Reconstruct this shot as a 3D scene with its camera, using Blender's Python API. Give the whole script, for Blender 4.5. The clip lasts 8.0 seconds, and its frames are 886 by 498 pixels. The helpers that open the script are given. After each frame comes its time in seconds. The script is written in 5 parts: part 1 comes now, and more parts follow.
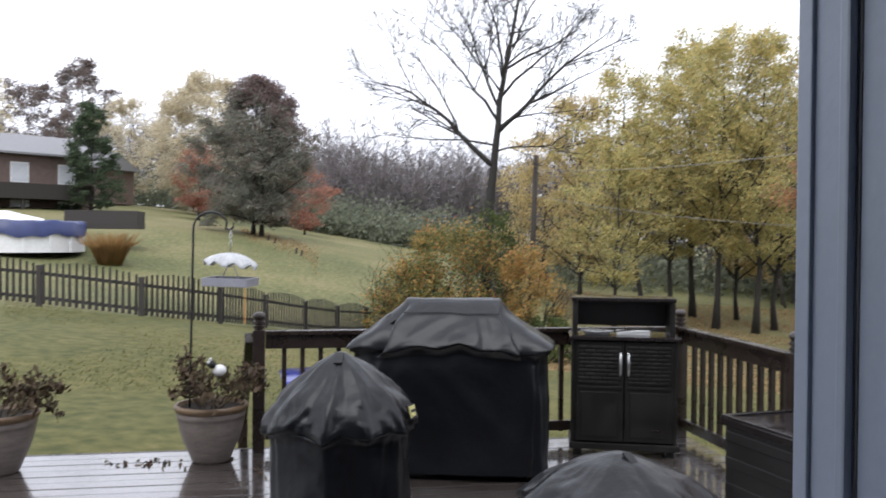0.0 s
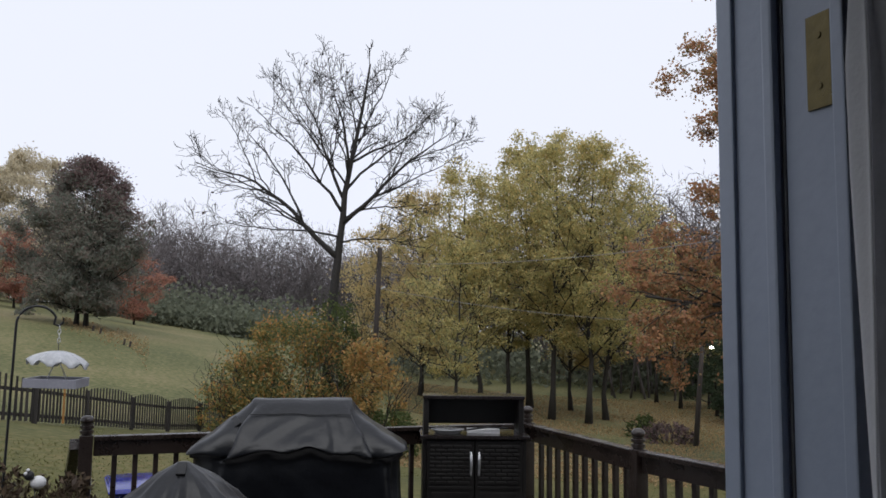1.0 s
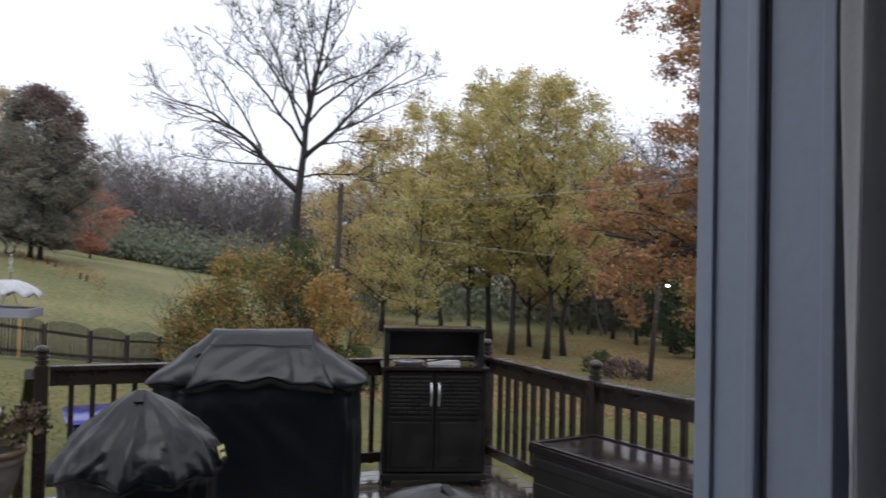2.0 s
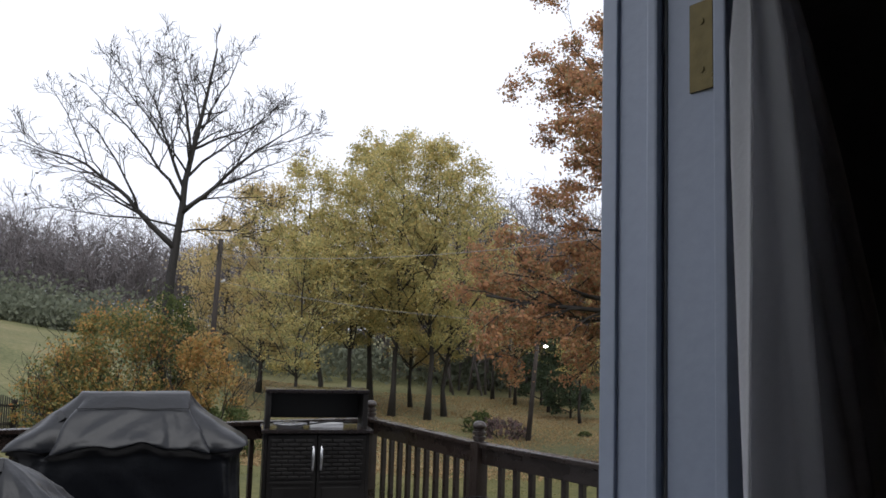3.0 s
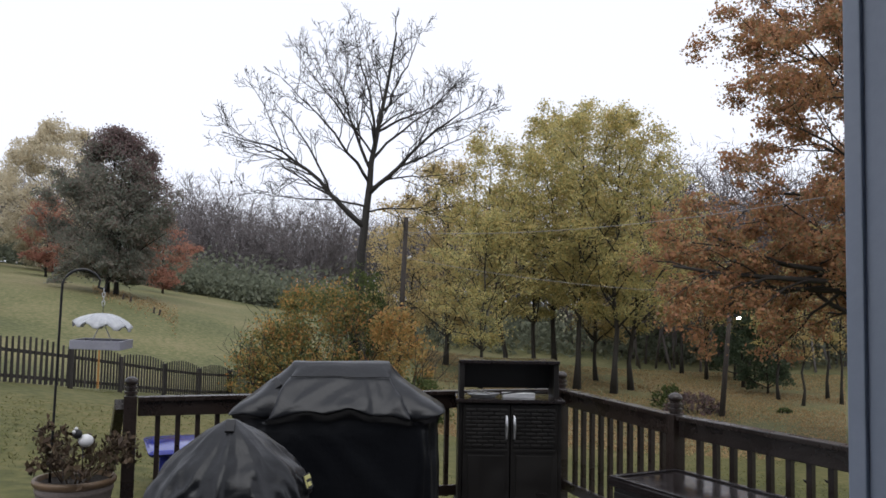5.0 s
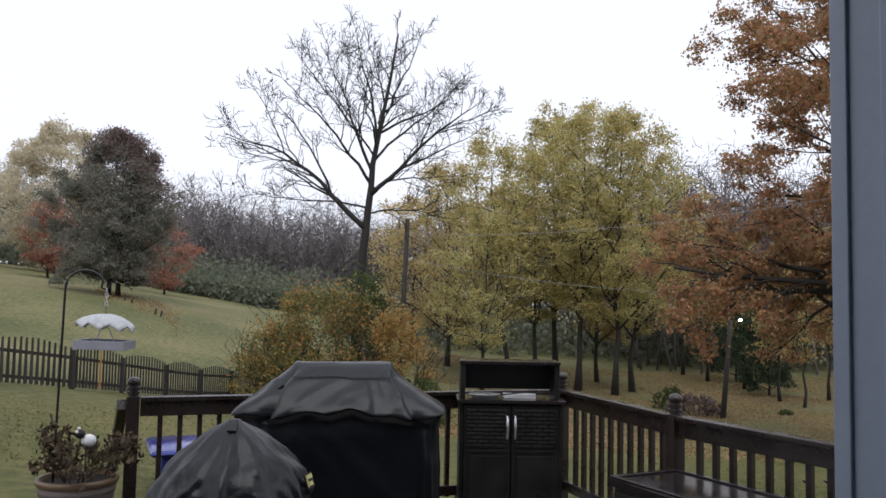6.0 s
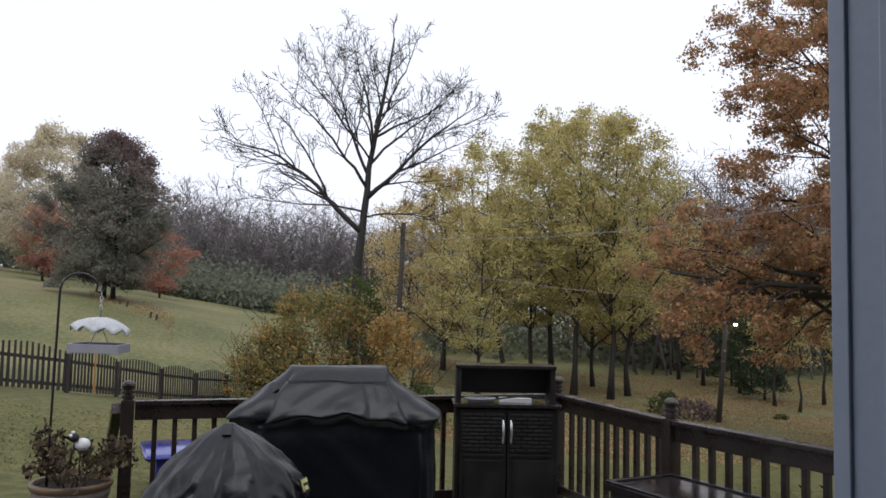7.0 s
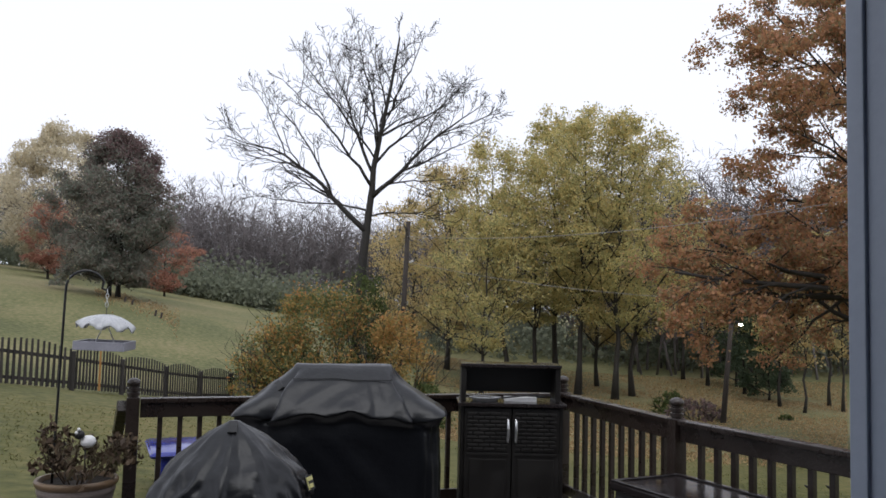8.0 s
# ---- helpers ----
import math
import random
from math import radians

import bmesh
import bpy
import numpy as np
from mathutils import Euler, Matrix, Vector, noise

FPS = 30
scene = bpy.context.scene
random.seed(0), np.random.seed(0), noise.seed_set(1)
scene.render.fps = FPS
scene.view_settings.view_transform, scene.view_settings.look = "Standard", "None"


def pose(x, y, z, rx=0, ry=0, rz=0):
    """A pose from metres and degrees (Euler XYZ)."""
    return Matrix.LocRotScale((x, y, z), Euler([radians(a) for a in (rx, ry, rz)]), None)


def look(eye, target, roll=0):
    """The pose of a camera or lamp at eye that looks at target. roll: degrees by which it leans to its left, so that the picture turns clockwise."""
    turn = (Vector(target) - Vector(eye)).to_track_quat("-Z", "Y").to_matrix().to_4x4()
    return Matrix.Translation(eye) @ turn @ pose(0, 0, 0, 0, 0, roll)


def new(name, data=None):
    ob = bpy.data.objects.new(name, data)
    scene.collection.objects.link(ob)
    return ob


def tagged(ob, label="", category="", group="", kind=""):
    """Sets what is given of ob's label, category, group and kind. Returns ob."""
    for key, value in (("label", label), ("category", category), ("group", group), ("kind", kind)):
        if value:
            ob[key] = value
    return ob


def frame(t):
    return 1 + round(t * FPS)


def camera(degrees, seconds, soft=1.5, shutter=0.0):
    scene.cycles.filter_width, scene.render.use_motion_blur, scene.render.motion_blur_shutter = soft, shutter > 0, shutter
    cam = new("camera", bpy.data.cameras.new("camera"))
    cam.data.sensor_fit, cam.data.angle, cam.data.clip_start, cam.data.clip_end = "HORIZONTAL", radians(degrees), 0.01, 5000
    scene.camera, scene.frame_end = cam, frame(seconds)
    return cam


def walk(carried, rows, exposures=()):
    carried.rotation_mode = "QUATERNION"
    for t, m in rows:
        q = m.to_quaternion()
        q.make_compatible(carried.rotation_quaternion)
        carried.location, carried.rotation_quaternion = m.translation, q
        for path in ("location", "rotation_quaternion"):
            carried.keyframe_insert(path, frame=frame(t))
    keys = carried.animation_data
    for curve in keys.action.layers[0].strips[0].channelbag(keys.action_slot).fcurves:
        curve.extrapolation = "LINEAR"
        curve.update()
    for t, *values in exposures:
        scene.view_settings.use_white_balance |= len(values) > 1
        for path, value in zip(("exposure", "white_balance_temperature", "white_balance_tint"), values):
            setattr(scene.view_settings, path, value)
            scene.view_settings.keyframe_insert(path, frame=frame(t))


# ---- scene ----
cam = camera(57.0, 8.0, soft=1.6, shutter=0.25)

PATH = [
    (0, (-0.389, 0.986, 1.643), (-0.054, 2.958, 1.618), 0.5),
    (0.5, (-0.426, 1.019, 1.677), (0.149, 2.932, 1.779), 1.0),
    (1, (-0.461, 1.039, 1.693), (0.241, 2.901, 1.894), 0.8),
    (1.5, (-0.445, 1.035, 1.672), (0.185, 2.93, 1.785), 0.9),
    (2, (-0.451, 1.075, 1.659), (0.344, 2.91, 1.709), 1.3),
    (2.2, (-0.455, 1.058, 1.669), (0.457, 2.837, 1.738), 1.0),
    (3.3, (-0.536, 1.072, 1.66), (0.521, 2.757, 1.873), 1.2),
    (3.5, (-0.567, 1.042, 1.637), (0.435, 2.767, 1.781), -1.0),
    (4, (-0.57, 1.062, 1.644), (0.209, 2.901, 1.755), 0.7),
    (4.5, (-0.5532, 1.0668, 1.651), (0.1038, 2.9518, 1.777), 0.9),
    (6, (-0.5620, 1.0320, 1.646), (0.0850, 2.9200, 1.778), 1.1),
    (6.5, (-0.5640, 1.0390, 1.645), (0.0840, 2.9260, 1.786), 1.2),
    (7, (-0.5610, 1.0380, 1.645), (0.0950, 2.9220, 1.787), 1.2),
    (7.5, (-0.5670, 1.0420, 1.647), (0.0830, 2.9280, 1.791), 1.3),
    (8, (-0.5660, 1.0470, 1.64), (0.0800, 2.9350, 1.78), 1.4),
]
walk(cam, [(t, look(eye, target, roll)) for t, eye, target, roll in PATH],
     [(0.0, 0.68), (0.3, 0.55), (0.6, 0.22), (1.0, -0.14), (1.5, -0.06), (2.0, 0.17), (2.2, 0.2), (3.3, 0.12), (3.5, 0.05), (4.0, 0.08), (4.5, 0.06), (8.0, 0.06)])

# ---- light: an overcast, wet autumn afternoon ----
world = bpy.data.worlds.new("overcast_sky")
scene.world = world
world.use_nodes = True
wn, wl = world.node_tree.nodes, world.node_tree.links
sky = wn.new("ShaderNodeTexSky")
sky.sky_type = 'NISHITA'
sky.sun_disc = False
sky.sun_elevation = radians(60)
sky.sun_rotation = radians(180)
sky.dust_density = 4.0
grey = wn.new("ShaderNodeHueSaturation")
grey.inputs["Saturation"].default_value = 0.16
cloud = wn.new("ShaderNodeMixRGB")
cloud.inputs["Fac"].default_value = 0.92
cloud.inputs["Color2"].default_value = (8.2, 8.55, 9.65, 1)
bg = wn["Background"]
wl.new(sky.outputs["Color"], grey.inputs["Color"])
wl.new(grey.outputs["Color"], cloud.inputs["Color1"])
wl.new(cloud.outputs["Color"], bg.inputs["Color"])
bg.inputs["Strength"].default_value = 0.122
sun = new("sun", bpy.data.lights.new("sun", 'SUN'))
sun.data.energy = 1.4
sun.data.angle = radians(55)
sun.data.color = (1.0, 1.0, 1.0)
sun.matrix_world = pose(0, 0, 30, 30, 0, -15)

# ---- materials ----


def material(name, colours, rough=0.7, scale=6.0, bump=0.2, fine=60.0, metal=0.0, stretch=(1, 1, 1), spec=0.5, island=0.0, obj=0.0,
             rough_var=0.12, alpha=1.0, trans=0.0, emit=None):
    """Ramp of colours driven by two sizes of noise, a share of random per island or object, with bump and uneven gloss."""
    m = bpy.data.materials.new(name)
    m.use_nodes = True
    n, l = m.node_tree.nodes, m.node_tree.links
    b = n["Principled BSDF"]
    co = n.new("ShaderNodeTexCoord")
    mp = n.new("ShaderNodeMapping")
    mp.inputs["Scale"].default_value = stretch
    l.new(co.outputs["Object"], mp.inputs["Vector"])
    big = n.new("ShaderNodeTexNoise")
    big.inputs["Scale"].default_value = scale
    big.inputs["Detail"].default_value = 6
    small = n.new("ShaderNodeTexNoise")
    small.inputs["Scale"].default_value = fine
    small.inputs["Detail"].default_value = 3
    for t in (big, small):
        l.new(mp.outputs["Vector"], t.inputs["Vector"])
    mix = n.new("ShaderNodeMath")
    mix.operation = 'MULTIPLY_ADD'
    mix.inputs[1].default_value = 0.45
    l.new(small.outputs["Fac"], mix.inputs[0])
    half = n.new("ShaderNodeMath")
    half.operation = 'MULTIPLY'
    half.inputs[1].default_value = 0.55
    l.new(big.outputs["Fac"], half.inputs[0])
    l.new(half.outputs[0], mix.inputs[2])
    last = mix.outputs[0]
    for amount, node, socket in ((island, "ShaderNodeNewGeometry", "Random Per Island"), (obj, "ShaderNodeObjectInfo", "Random")):
        if amount > 0:
            src = n.new(node)
            blend = n.new("ShaderNodeMixRGB")
            blend.inputs["Fac"].default_value = amount
            l.new(last, blend.inputs["Color1"])
            l.new(src.outputs[socket], blend.inputs["Color2"])
            last = blend.outputs["Color"]
    ramp = n.new("ShaderNodeValToRGB")
    e = ramp.color_ramp.elements
    lo, hi = (0.3, 0.7) if island + obj < 0.4 else (0.12, 0.88)
    for i, c in enumerate(colours):
        p = lo + (hi - lo) * i / max(1, len(colours) - 1)
        el = e[i] if i < 2 else e.new(p)
        el.position = p
        el.color = (*c, 1)
    l.new(last, ramp.inputs["Fac"])
    l.new(ramp.outputs["Color"], b.inputs["Base Color"])
    rr = n.new("ShaderNodeMapRange")
    rr.inputs["To Min"].default_value = max(0.02, rough - rough_var)
    rr.inputs["To Max"].default_value = min(1.0, rough + rough_var)
    rr.inputs["From Min"].default_value, rr.inputs["From Max"].default_value = 0.3, 0.7
    l.new(big.outputs["Fac"], rr.inputs["Value"])
    l.new(rr.outputs[0], b.inputs["Roughness"])
    b.inputs["Metallic"].default_value = metal
    b.inputs["Specular IOR Level"].default_value = spec
    b.inputs["Alpha"].default_value = alpha
    b.inputs["Transmission Weight"].default_value = trans
    if emit:
        b.inputs["Emission Color"].default_value = (*emit[:3], 1)
        b.inputs["Emission Strength"].default_value = emit[3]
    if bump > 0:
        bp = n.new("ShaderNodeBump")
        bp.inputs["Strength"].default_value = bump
        bp.inputs["Distance"].default_value = 0.02
        l.new(mix.outputs[0], bp.inputs["Height"])
        l.new(bp.outputs["Normal"], b.inputs["Normal"])
    return m


M_GRASS = material("lawn", [(0.05143, 0.05578, 0.018), (0.08053, 0.08132, 0.02734), (0.1125, 0.1031, 0.03868), (0.1562, 0.1267, 0.05669)], 0.9, 0.11, 0.8, 5.0, spec=0.2)
# Paler copy of the lawn: drier grass, with haze added to the colour.
M_FIELD = material("hazed_dry_field_grass", [(0.07147, 0.07944, 0.0324), (0.1119, 0.1158, 0.0492), (0.1564, 0.1468, 0.0696), (0.2171, 0.1804, 0.102)], 0.9, 0.11, 0.8, 5.0, spec=0.2)
M_BLADE = material("grass_blade", [(0.07277, 0.08098, 0.02535), (0.1067, 0.109, 0.03467), (0.1514, 0.1311, 0.05068)], 0.8, 0.5, 0, 5, island=0.6, spec=0.2)
M_DECK = material("wet_deck_board", [(0.03, 0.024, 0.022), (0.05, 0.041, 0.038), (0.08, 0.067, 0.062)], 0.13, 3.0, 0.12, 40, stretch=(0.25, 3, 3), obj=0.2, rough_var=0.09, spec=1.0)
M_DECK.node_tree.nodes["Principled BSDF"].inputs["Coat Weight"].default_value = 0.9
M_DECK.node_tree.nodes["Principled BSDF"].inputs["Coat Roughness"].default_value = 0.06
M_RAIL = material("dark_stained_wet_wood", [(0.012, 0.008, 0.007), (0.024, 0.016, 0.013), (0.04, 0.028, 0.023)], 0.3, 5.0, 0.3, 60, obj=0.15)
M_FENCE = material("weathered_dark_fence_wood", [(0.012, 0.010, 0.009), (0.024, 0.020, 0.017), (0.042, 0.036, 0.032)], 0.75, 4.0, 0.3, 40, obj=0.35)
M_NEWPICKET = material("fresh_orange_picket", [(0.3, 0.14, 0.04), (0.4, 0.2, 0.06)], 0.7, 4.0, 0.2, 40)
M_COVER = material("black_vinyl_cover", [(0.0028, 0.0032, 0.0046), (0.0042, 0.0048, 0.0066), (0.007, 0.0078, 0.0102)], 0.34, 2.2, 0.25, 30, rough_var=0.06, spec=0.36)
M_SEAM = material("cover_seam", [(0.006, 0.006, 0.007), (0.01, 0.01, 0.011)], 0.6, 8, 0, 60)
M_RESIN = material("dark_brown_resin", [(0.006, 0.005, 0.0045), (0.010, 0.0085, 0.0075), (0.015, 0.013, 0.011)], 0.45, 6, 0.08, 140)
M_RESINWET = material("wet_brown_resin", [(0.012, 0.009, 0.009), (0.022, 0.017, 0.016)], 0.14, 5, 0.15, 30, rough_var=0.1)
M_STEEL = material("brushed_handle_metal", [(0.55, 0.55, 0.56), (0.7, 0.7, 0.71)], 0.32, 8, 0.05, 90, metal=0.9)
M_WHITE = material("white_plastic", [(0.6, 0.6, 0.6), (0.75, 0.75, 0.76)], 0.4, 8, 0.05, 60)
M_BLUE = material("blue_plastic", [(0.012, 0.018, 0.16), (0.02, 0.03, 0.24)], 0.15, 4, 0.1, 40)
M_BLACKMETAL = material("black_iron", [(0.008, 0.008, 0.009), (0.02, 0.02, 0.021)], 0.45, 20, 0.1, 120, metal=0.3)
M_POT = material("glazed_stone_pot", [(0.10, 0.08, 0.07), (0.17, 0.14, 0.125), (0.24, 0.20, 0.18)], 0.45, 7, 0.25, 50, stretch=(1, 1, 4))
M_POTRIM = material("brown_pot_rim", [(0.09, 0.055, 0.03), (0.16, 0.10, 0.05)], 0.4, 9, 0.2, 60)
M_SOIL = material("potting_soil", [(0.012, 0.009, 0.006), (0.03, 0.022, 0.016)], 0.95, 20, 0.6, 90)
M_DEADLEAF = material("wilted_leaf", [(0.032, 0.02, 0.013), (0.06, 0.036, 0.02), (0.085, 0.055, 0.028), (0.06, 0.06, 0.025)], 0.8, 8, 0.1, 40, island=0.6)
M_BARK = material("wet_bark", [(0.010, 0.009, 0.008), (0.020, 0.017, 0.015), (0.036, 0.031, 0.027)], 0.85, 2.5, 0.6, 18, stretch=(3, 3, 0.6))
M_TRUNK = material("damp_grey_bark", [(0.0154, 0.0133, 0.0112), (0.0294, 0.0252, 0.021), (0.049, 0.042, 0.035)], 0.9, 2.0, 0.6, 18, stretch=(2.1, 2.1, 0.42))
# Far bark: grey made paler in the base colour to stand for haze.
M_FARBARK = material("haze_grey_far_bark", [(0.1086, 0.09568, 0.0966), (0.1426, 0.1251, 0.1251), (0.1766, 0.1573, 0.1564)], 0.9, 0.4, 0, 6, island=0.4)
M_FROST = material("ribbed_clear_plastic", [(0.42, 0.43, 0.45), (0.58, 0.59, 0.61)], 0.2, 10, 0.1, 60, alpha=0.75)
M_GREYBOX = material("grey_tray_plastic", [(0.22, 0.22, 0.26), (0.3, 0.3, 0.34)], 0.5, 8, 0.1, 60)
M_JAMB = material("grey_blue_painted_jamb", [(0.274, 0.319, 0.403), (0.319, 0.364, 0.454)], 0.45, 5, 0.06, 70)
M_GASKET = material("black_weatherstrip", [(0.085, 0.085, 0.0901), (0.136, 0.136, 0.1428)], 0.8, 20, 0.1, 80)
M_BRASS = material("brass_hinge", [(0.05, 0.04, 0.016), (0.09, 0.07, 0.028)], 0.35, 15, 0.1, 90, metal=0.85)
M_SHEER = material("sheer_white_curtain", [(0.75, 0.75, 0.76), (0.85, 0.85, 0.86)], 0.9, 10, 0.15, 220, alpha=0.82)
for node_tree in (M_SHEER.node_tree,):
    tr = node_tree.nodes.new("ShaderNodeBsdfTranslucent")
    mx = node_tree.nodes.new("ShaderNodeMixShader")
    mx.inputs["Fac"].default_value = 0.5
    tr.inputs["Color"].default_value = (0.7, 0.7, 0.72, 1)
    node_tree.links.new(node_tree.nodes["Principled BSDF"].outputs["BSDF"], mx.inputs[1])
    node_tree.links.new(tr.outputs["BSDF"], mx.inputs[2])
    node_tree.links.new(mx.outputs["Shader"], node_tree.nodes["Material Output"].inputs["Surface"])
M_WALL = material("painted_interior_wall", [(0.45, 0.43, 0.40), (0.52, 0.50, 0.47)], 0.85, 3, 0.08, 90)
M_FLOOR = material("interior_floor", [(0.10, 0.06, 0.035), (0.17, 0.11, 0.07)], 0.4, 4, 0.1, 50, stretch=(0.3, 3, 1))
# Outer face is unseen; its dark grey serves to dim the grill covers.
M_SIDING = material("house_siding", [(0.16, 0.17, 0.19), (0.21, 0.22, 0.24)], 0.7, 3, 0.1, 40)


def leaf(name, colours, scale=0.35):
    m = material(name, colours, 0.7, scale, 0, 2.0, island=0.5, spec=0.25)
    n, l = m.node_tree.nodes, m.node_tree.links
    b, out = n["Principled BSDF"], n["Material Output"]
    tr = n.new("ShaderNodeBsdfTranslucent")
    mx = n.new("ShaderNodeMixShader")
    mx.inputs["Fac"].default_value = 0.5
    l.new(b.inputs["Base Color"].links[0].from_socket, tr.inputs["Color"])
    l.new(b.outputs["BSDF"], mx.inputs[1])
    l.new(tr.outputs["BSDF"], mx.inputs[2])
    l.new(mx.outputs["Shader"], out.inputs["Surface"])
    return m


# Yellow and gold: autumn leaf colour, slightly dulled and lifted to allow for haze.
M_LEAF_YELLOW = leaf("yellow_green_leaves", [(0.2457, 0.2676, 0.1345), (0.3808, 0.3734, 0.1738), (0.5283, 0.4729, 0.2018), (0.6511, 0.5103, 0.213), (0.5651, 0.3858, 0.1681)])
M_LEAF_GOLD = leaf("golden_leaves", [(0.3105, 0.3, 0.161), (0.483, 0.408, 0.2012), (0.6095, 0.456, 0.207), (0.506, 0.372, 0.184)])
M_LEAF_OAK = leaf("rust_oak_leaves", [(0.21, 0.225, 0.11), (0.29, 0.23, 0.125), (0.43, 0.22, 0.135), (0.50, 0.27, 0.13), (0.31, 0.29, 0.135)], 0.6)
# Maroon and dull green leaf colours, both brightened to stand for haze.
M_LEAF_MAROON = leaf("hazed_maroon_leaves", [(0.138, 0.124, 0.109), (0.194, 0.140, 0.136), (0.259, 0.150, 0.146)])
M_LEAF_DUSK = leaf("hazed_dull_green_leaves", [(0.1575, 0.1989, 0.1575), (0.2093, 0.2334, 0.1886), (0.2611, 0.2288, 0.1932), (0.314, 0.2104, 0.1932)])
# Russet of the far trees, with the grey of haze mixed into it.
M_LEAF_FARRED = leaf("hazed_russet_far_leaves", [(0.17, 0.15, 0.14), (0.22, 0.18, 0.165), (0.26, 0.20, 0.18)])
# Litter colour is brightened to make up for fog and tree shade.
M_LITTER = leaf("fallen_leaf_litter", [(0.2465, 0.1725, 0.0975), (0.3625, 0.255, 0.135), (0.493, 0.345, 0.18)], 0.8)
# Red leaves, softened with extra blue as painted haze.
M_LEAF_RED = leaf("hazed_red_orange_leaves", [(0.3255, 0.15, 0.128), (0.4221, 0.208, 0.152), (0.5071, 0.312, 0.2)])
# Yellow leaves whose paleness is haze put into the colour.
M_LEAF_PALE = leaf("hazed_yellow_leaves", [(0.4778, 0.4363, 0.338), (0.6079, 0.5378, 0.389), (0.7234, 0.6253, 0.439)])
M_LEAF_GREEN = leaf("dull_green_leaves", [(0.050, 0.075, 0.027), (0.094, 0.125, 0.043), (0.150, 0.169, 0.056)])
M_LEAF_BUSH = leaf("mixed_autumn_bush_leaves", [(0.06, 0.09, 0.045), (0.10, 0.14, 0.06), (0.17, 0.19, 0.08), (0.40, 0.30, 0.10), (0.52, 0.27, 0.10), (0.45, 0.15, 0.09)], 0.7)
# Far undergrowth green, lightened and greyed in the colour for haze.
M_LEAF_FARGREEN = leaf("hazed_far_shrub_leaves", [(0.16, 0.18, 0.13), (0.20, 0.22, 0.16), (0.25, 0.26, 0.18)])
M_LEAF_ORANGE = leaf("orange_shrub_leaves", [(0.17, 0.19, 0.08), (0.36, 0.28, 0.11), (0.52, 0.31, 0.11), (0.50, 0.22, 0.10)], 0.6)
M_PINE = leaf("pine_needles", [(0.053, 0.079, 0.049), (0.088, 0.120, 0.071), (0.131, 0.157, 0.095)])
M_STRAW = leaf("straw_grass", [(0.25, 0.14, 0.05), (0.36, 0.22, 0.09), (0.42, 0.28, 0.13)])

for ground_mat in (M_GRASS, M_FIELD):
    for el, p in zip([n for n in ground_mat.node_tree.nodes if n.type == 'VALTORGB'][0].color_ramp.elements, (0.38, 0.46, 0.54, 0.63)):
        el.position = p

# ---- helpers of this scene ----
RNG = np.random.default_rng(7)


def obj_from(name, bm, mat, parent=None, label="", smooth=False):
    me = bpy.data.meshes.new(name)
    bm.to_mesh(me)
    bm.free()
    for p in me.polygons:
        p.use_smooth = smooth
    for m in (mat if isinstance(mat, (list, tuple)) else [mat]):
        me.materials.append(m)
    ob = new(name, me)
    if parent:
        ob.parent = parent
    if label:
        ob["label"] = label
    return ob


def part(name, bm, mat, parent, label="", smooth=False):
    return obj_from(name, bm, mat, parent, label, smooth)


def thing(name, m, label, category, group="", kind=""):
    e = new(name)
    e.empty_display_size = 0.2
    e.matrix_world = m
    return tagged(e, label, category, group, kind)


def box(bm, lo, hi, bevel=0.0, turn=None):
    """A box between two corners added to bm, with bevelled edges."""
    r = bmesh.ops.create_cube(bm, size=1)
    c = [(a + b) / 2 for a, b in zip(lo, hi)]
    s = [max(1e-4, b - a) for a, b in zip(lo, hi)]
    vs = r["verts"]
    for v in vs:
        v.co = Vector((v.co.x * s[0] + c[0], v.co.y * s[1] + c[1], v.co.z * s[2] + c[2]))
        if turn is not None:
            v.co = turn @ v.co
    if bevel > 0:
        es = list({e for v in vs for e in v.link_edges})
        bmesh.ops.bevel(bm, geom=es, offset=bevel, segments=2, profile=0.6, affect='EDGES')
    return bm


def boxes(*specs, bevel=0.004):
    bm = bmesh.new()
    for lo, hi in specs:
        box(bm, lo, hi, bevel)
    return bm


def tubes_mesh(name, lines, sides=5):
    """One mesh of tapered tubes; lines: (points n x 3, radii n)."""
    V, F, base = [], [], 0
    a = np.arange(sides) * 2 * math.pi / sides
    for pts, rad in lines:
        pts = np.asarray(pts, float)
        n = len(pts)
        d = np.gradient(pts, axis=0)
        d /= np.linalg.norm(d, axis=1)[:, None] + 1e-9
        up = np.where(np.abs(d[:, 2:3]) > 0.9, [[1.0, 0, 0]], [[0, 0, 1.0]])
        s = np.cross(d, up)
        s /= np.linalg.norm(s, axis=1)[:, None] + 1e-9
        t = np.cross(d, s)
        ring = pts[:, None] + (np.cos(a)[None, :, None] * s[:, None] + np.sin(a)[None, :, None] * t[:, None]) * np.asarray(rad)[:, None, None]
        V.append(ring.reshape(-1, 3))
        for i in range(n - 1):
            for j in range(sides):
                k = (j + 1) % sides
                F.append((base + i * sides + j, base + i * sides + k, base + (i + 1) * sides + k, base + (i + 1) * sides + j))
        F.append(tuple(base + (n - 1) * sides + j for j in range(sides)))
        F.append(tuple(base + j for j in reversed(range(sides))))
        base += n * sides
    me = bpy.data.meshes.new(name)
    me.from_pydata(np.concatenate(V).tolist(), [], F)
    for p in me.polygons:
        p.use_smooth = True
    return me


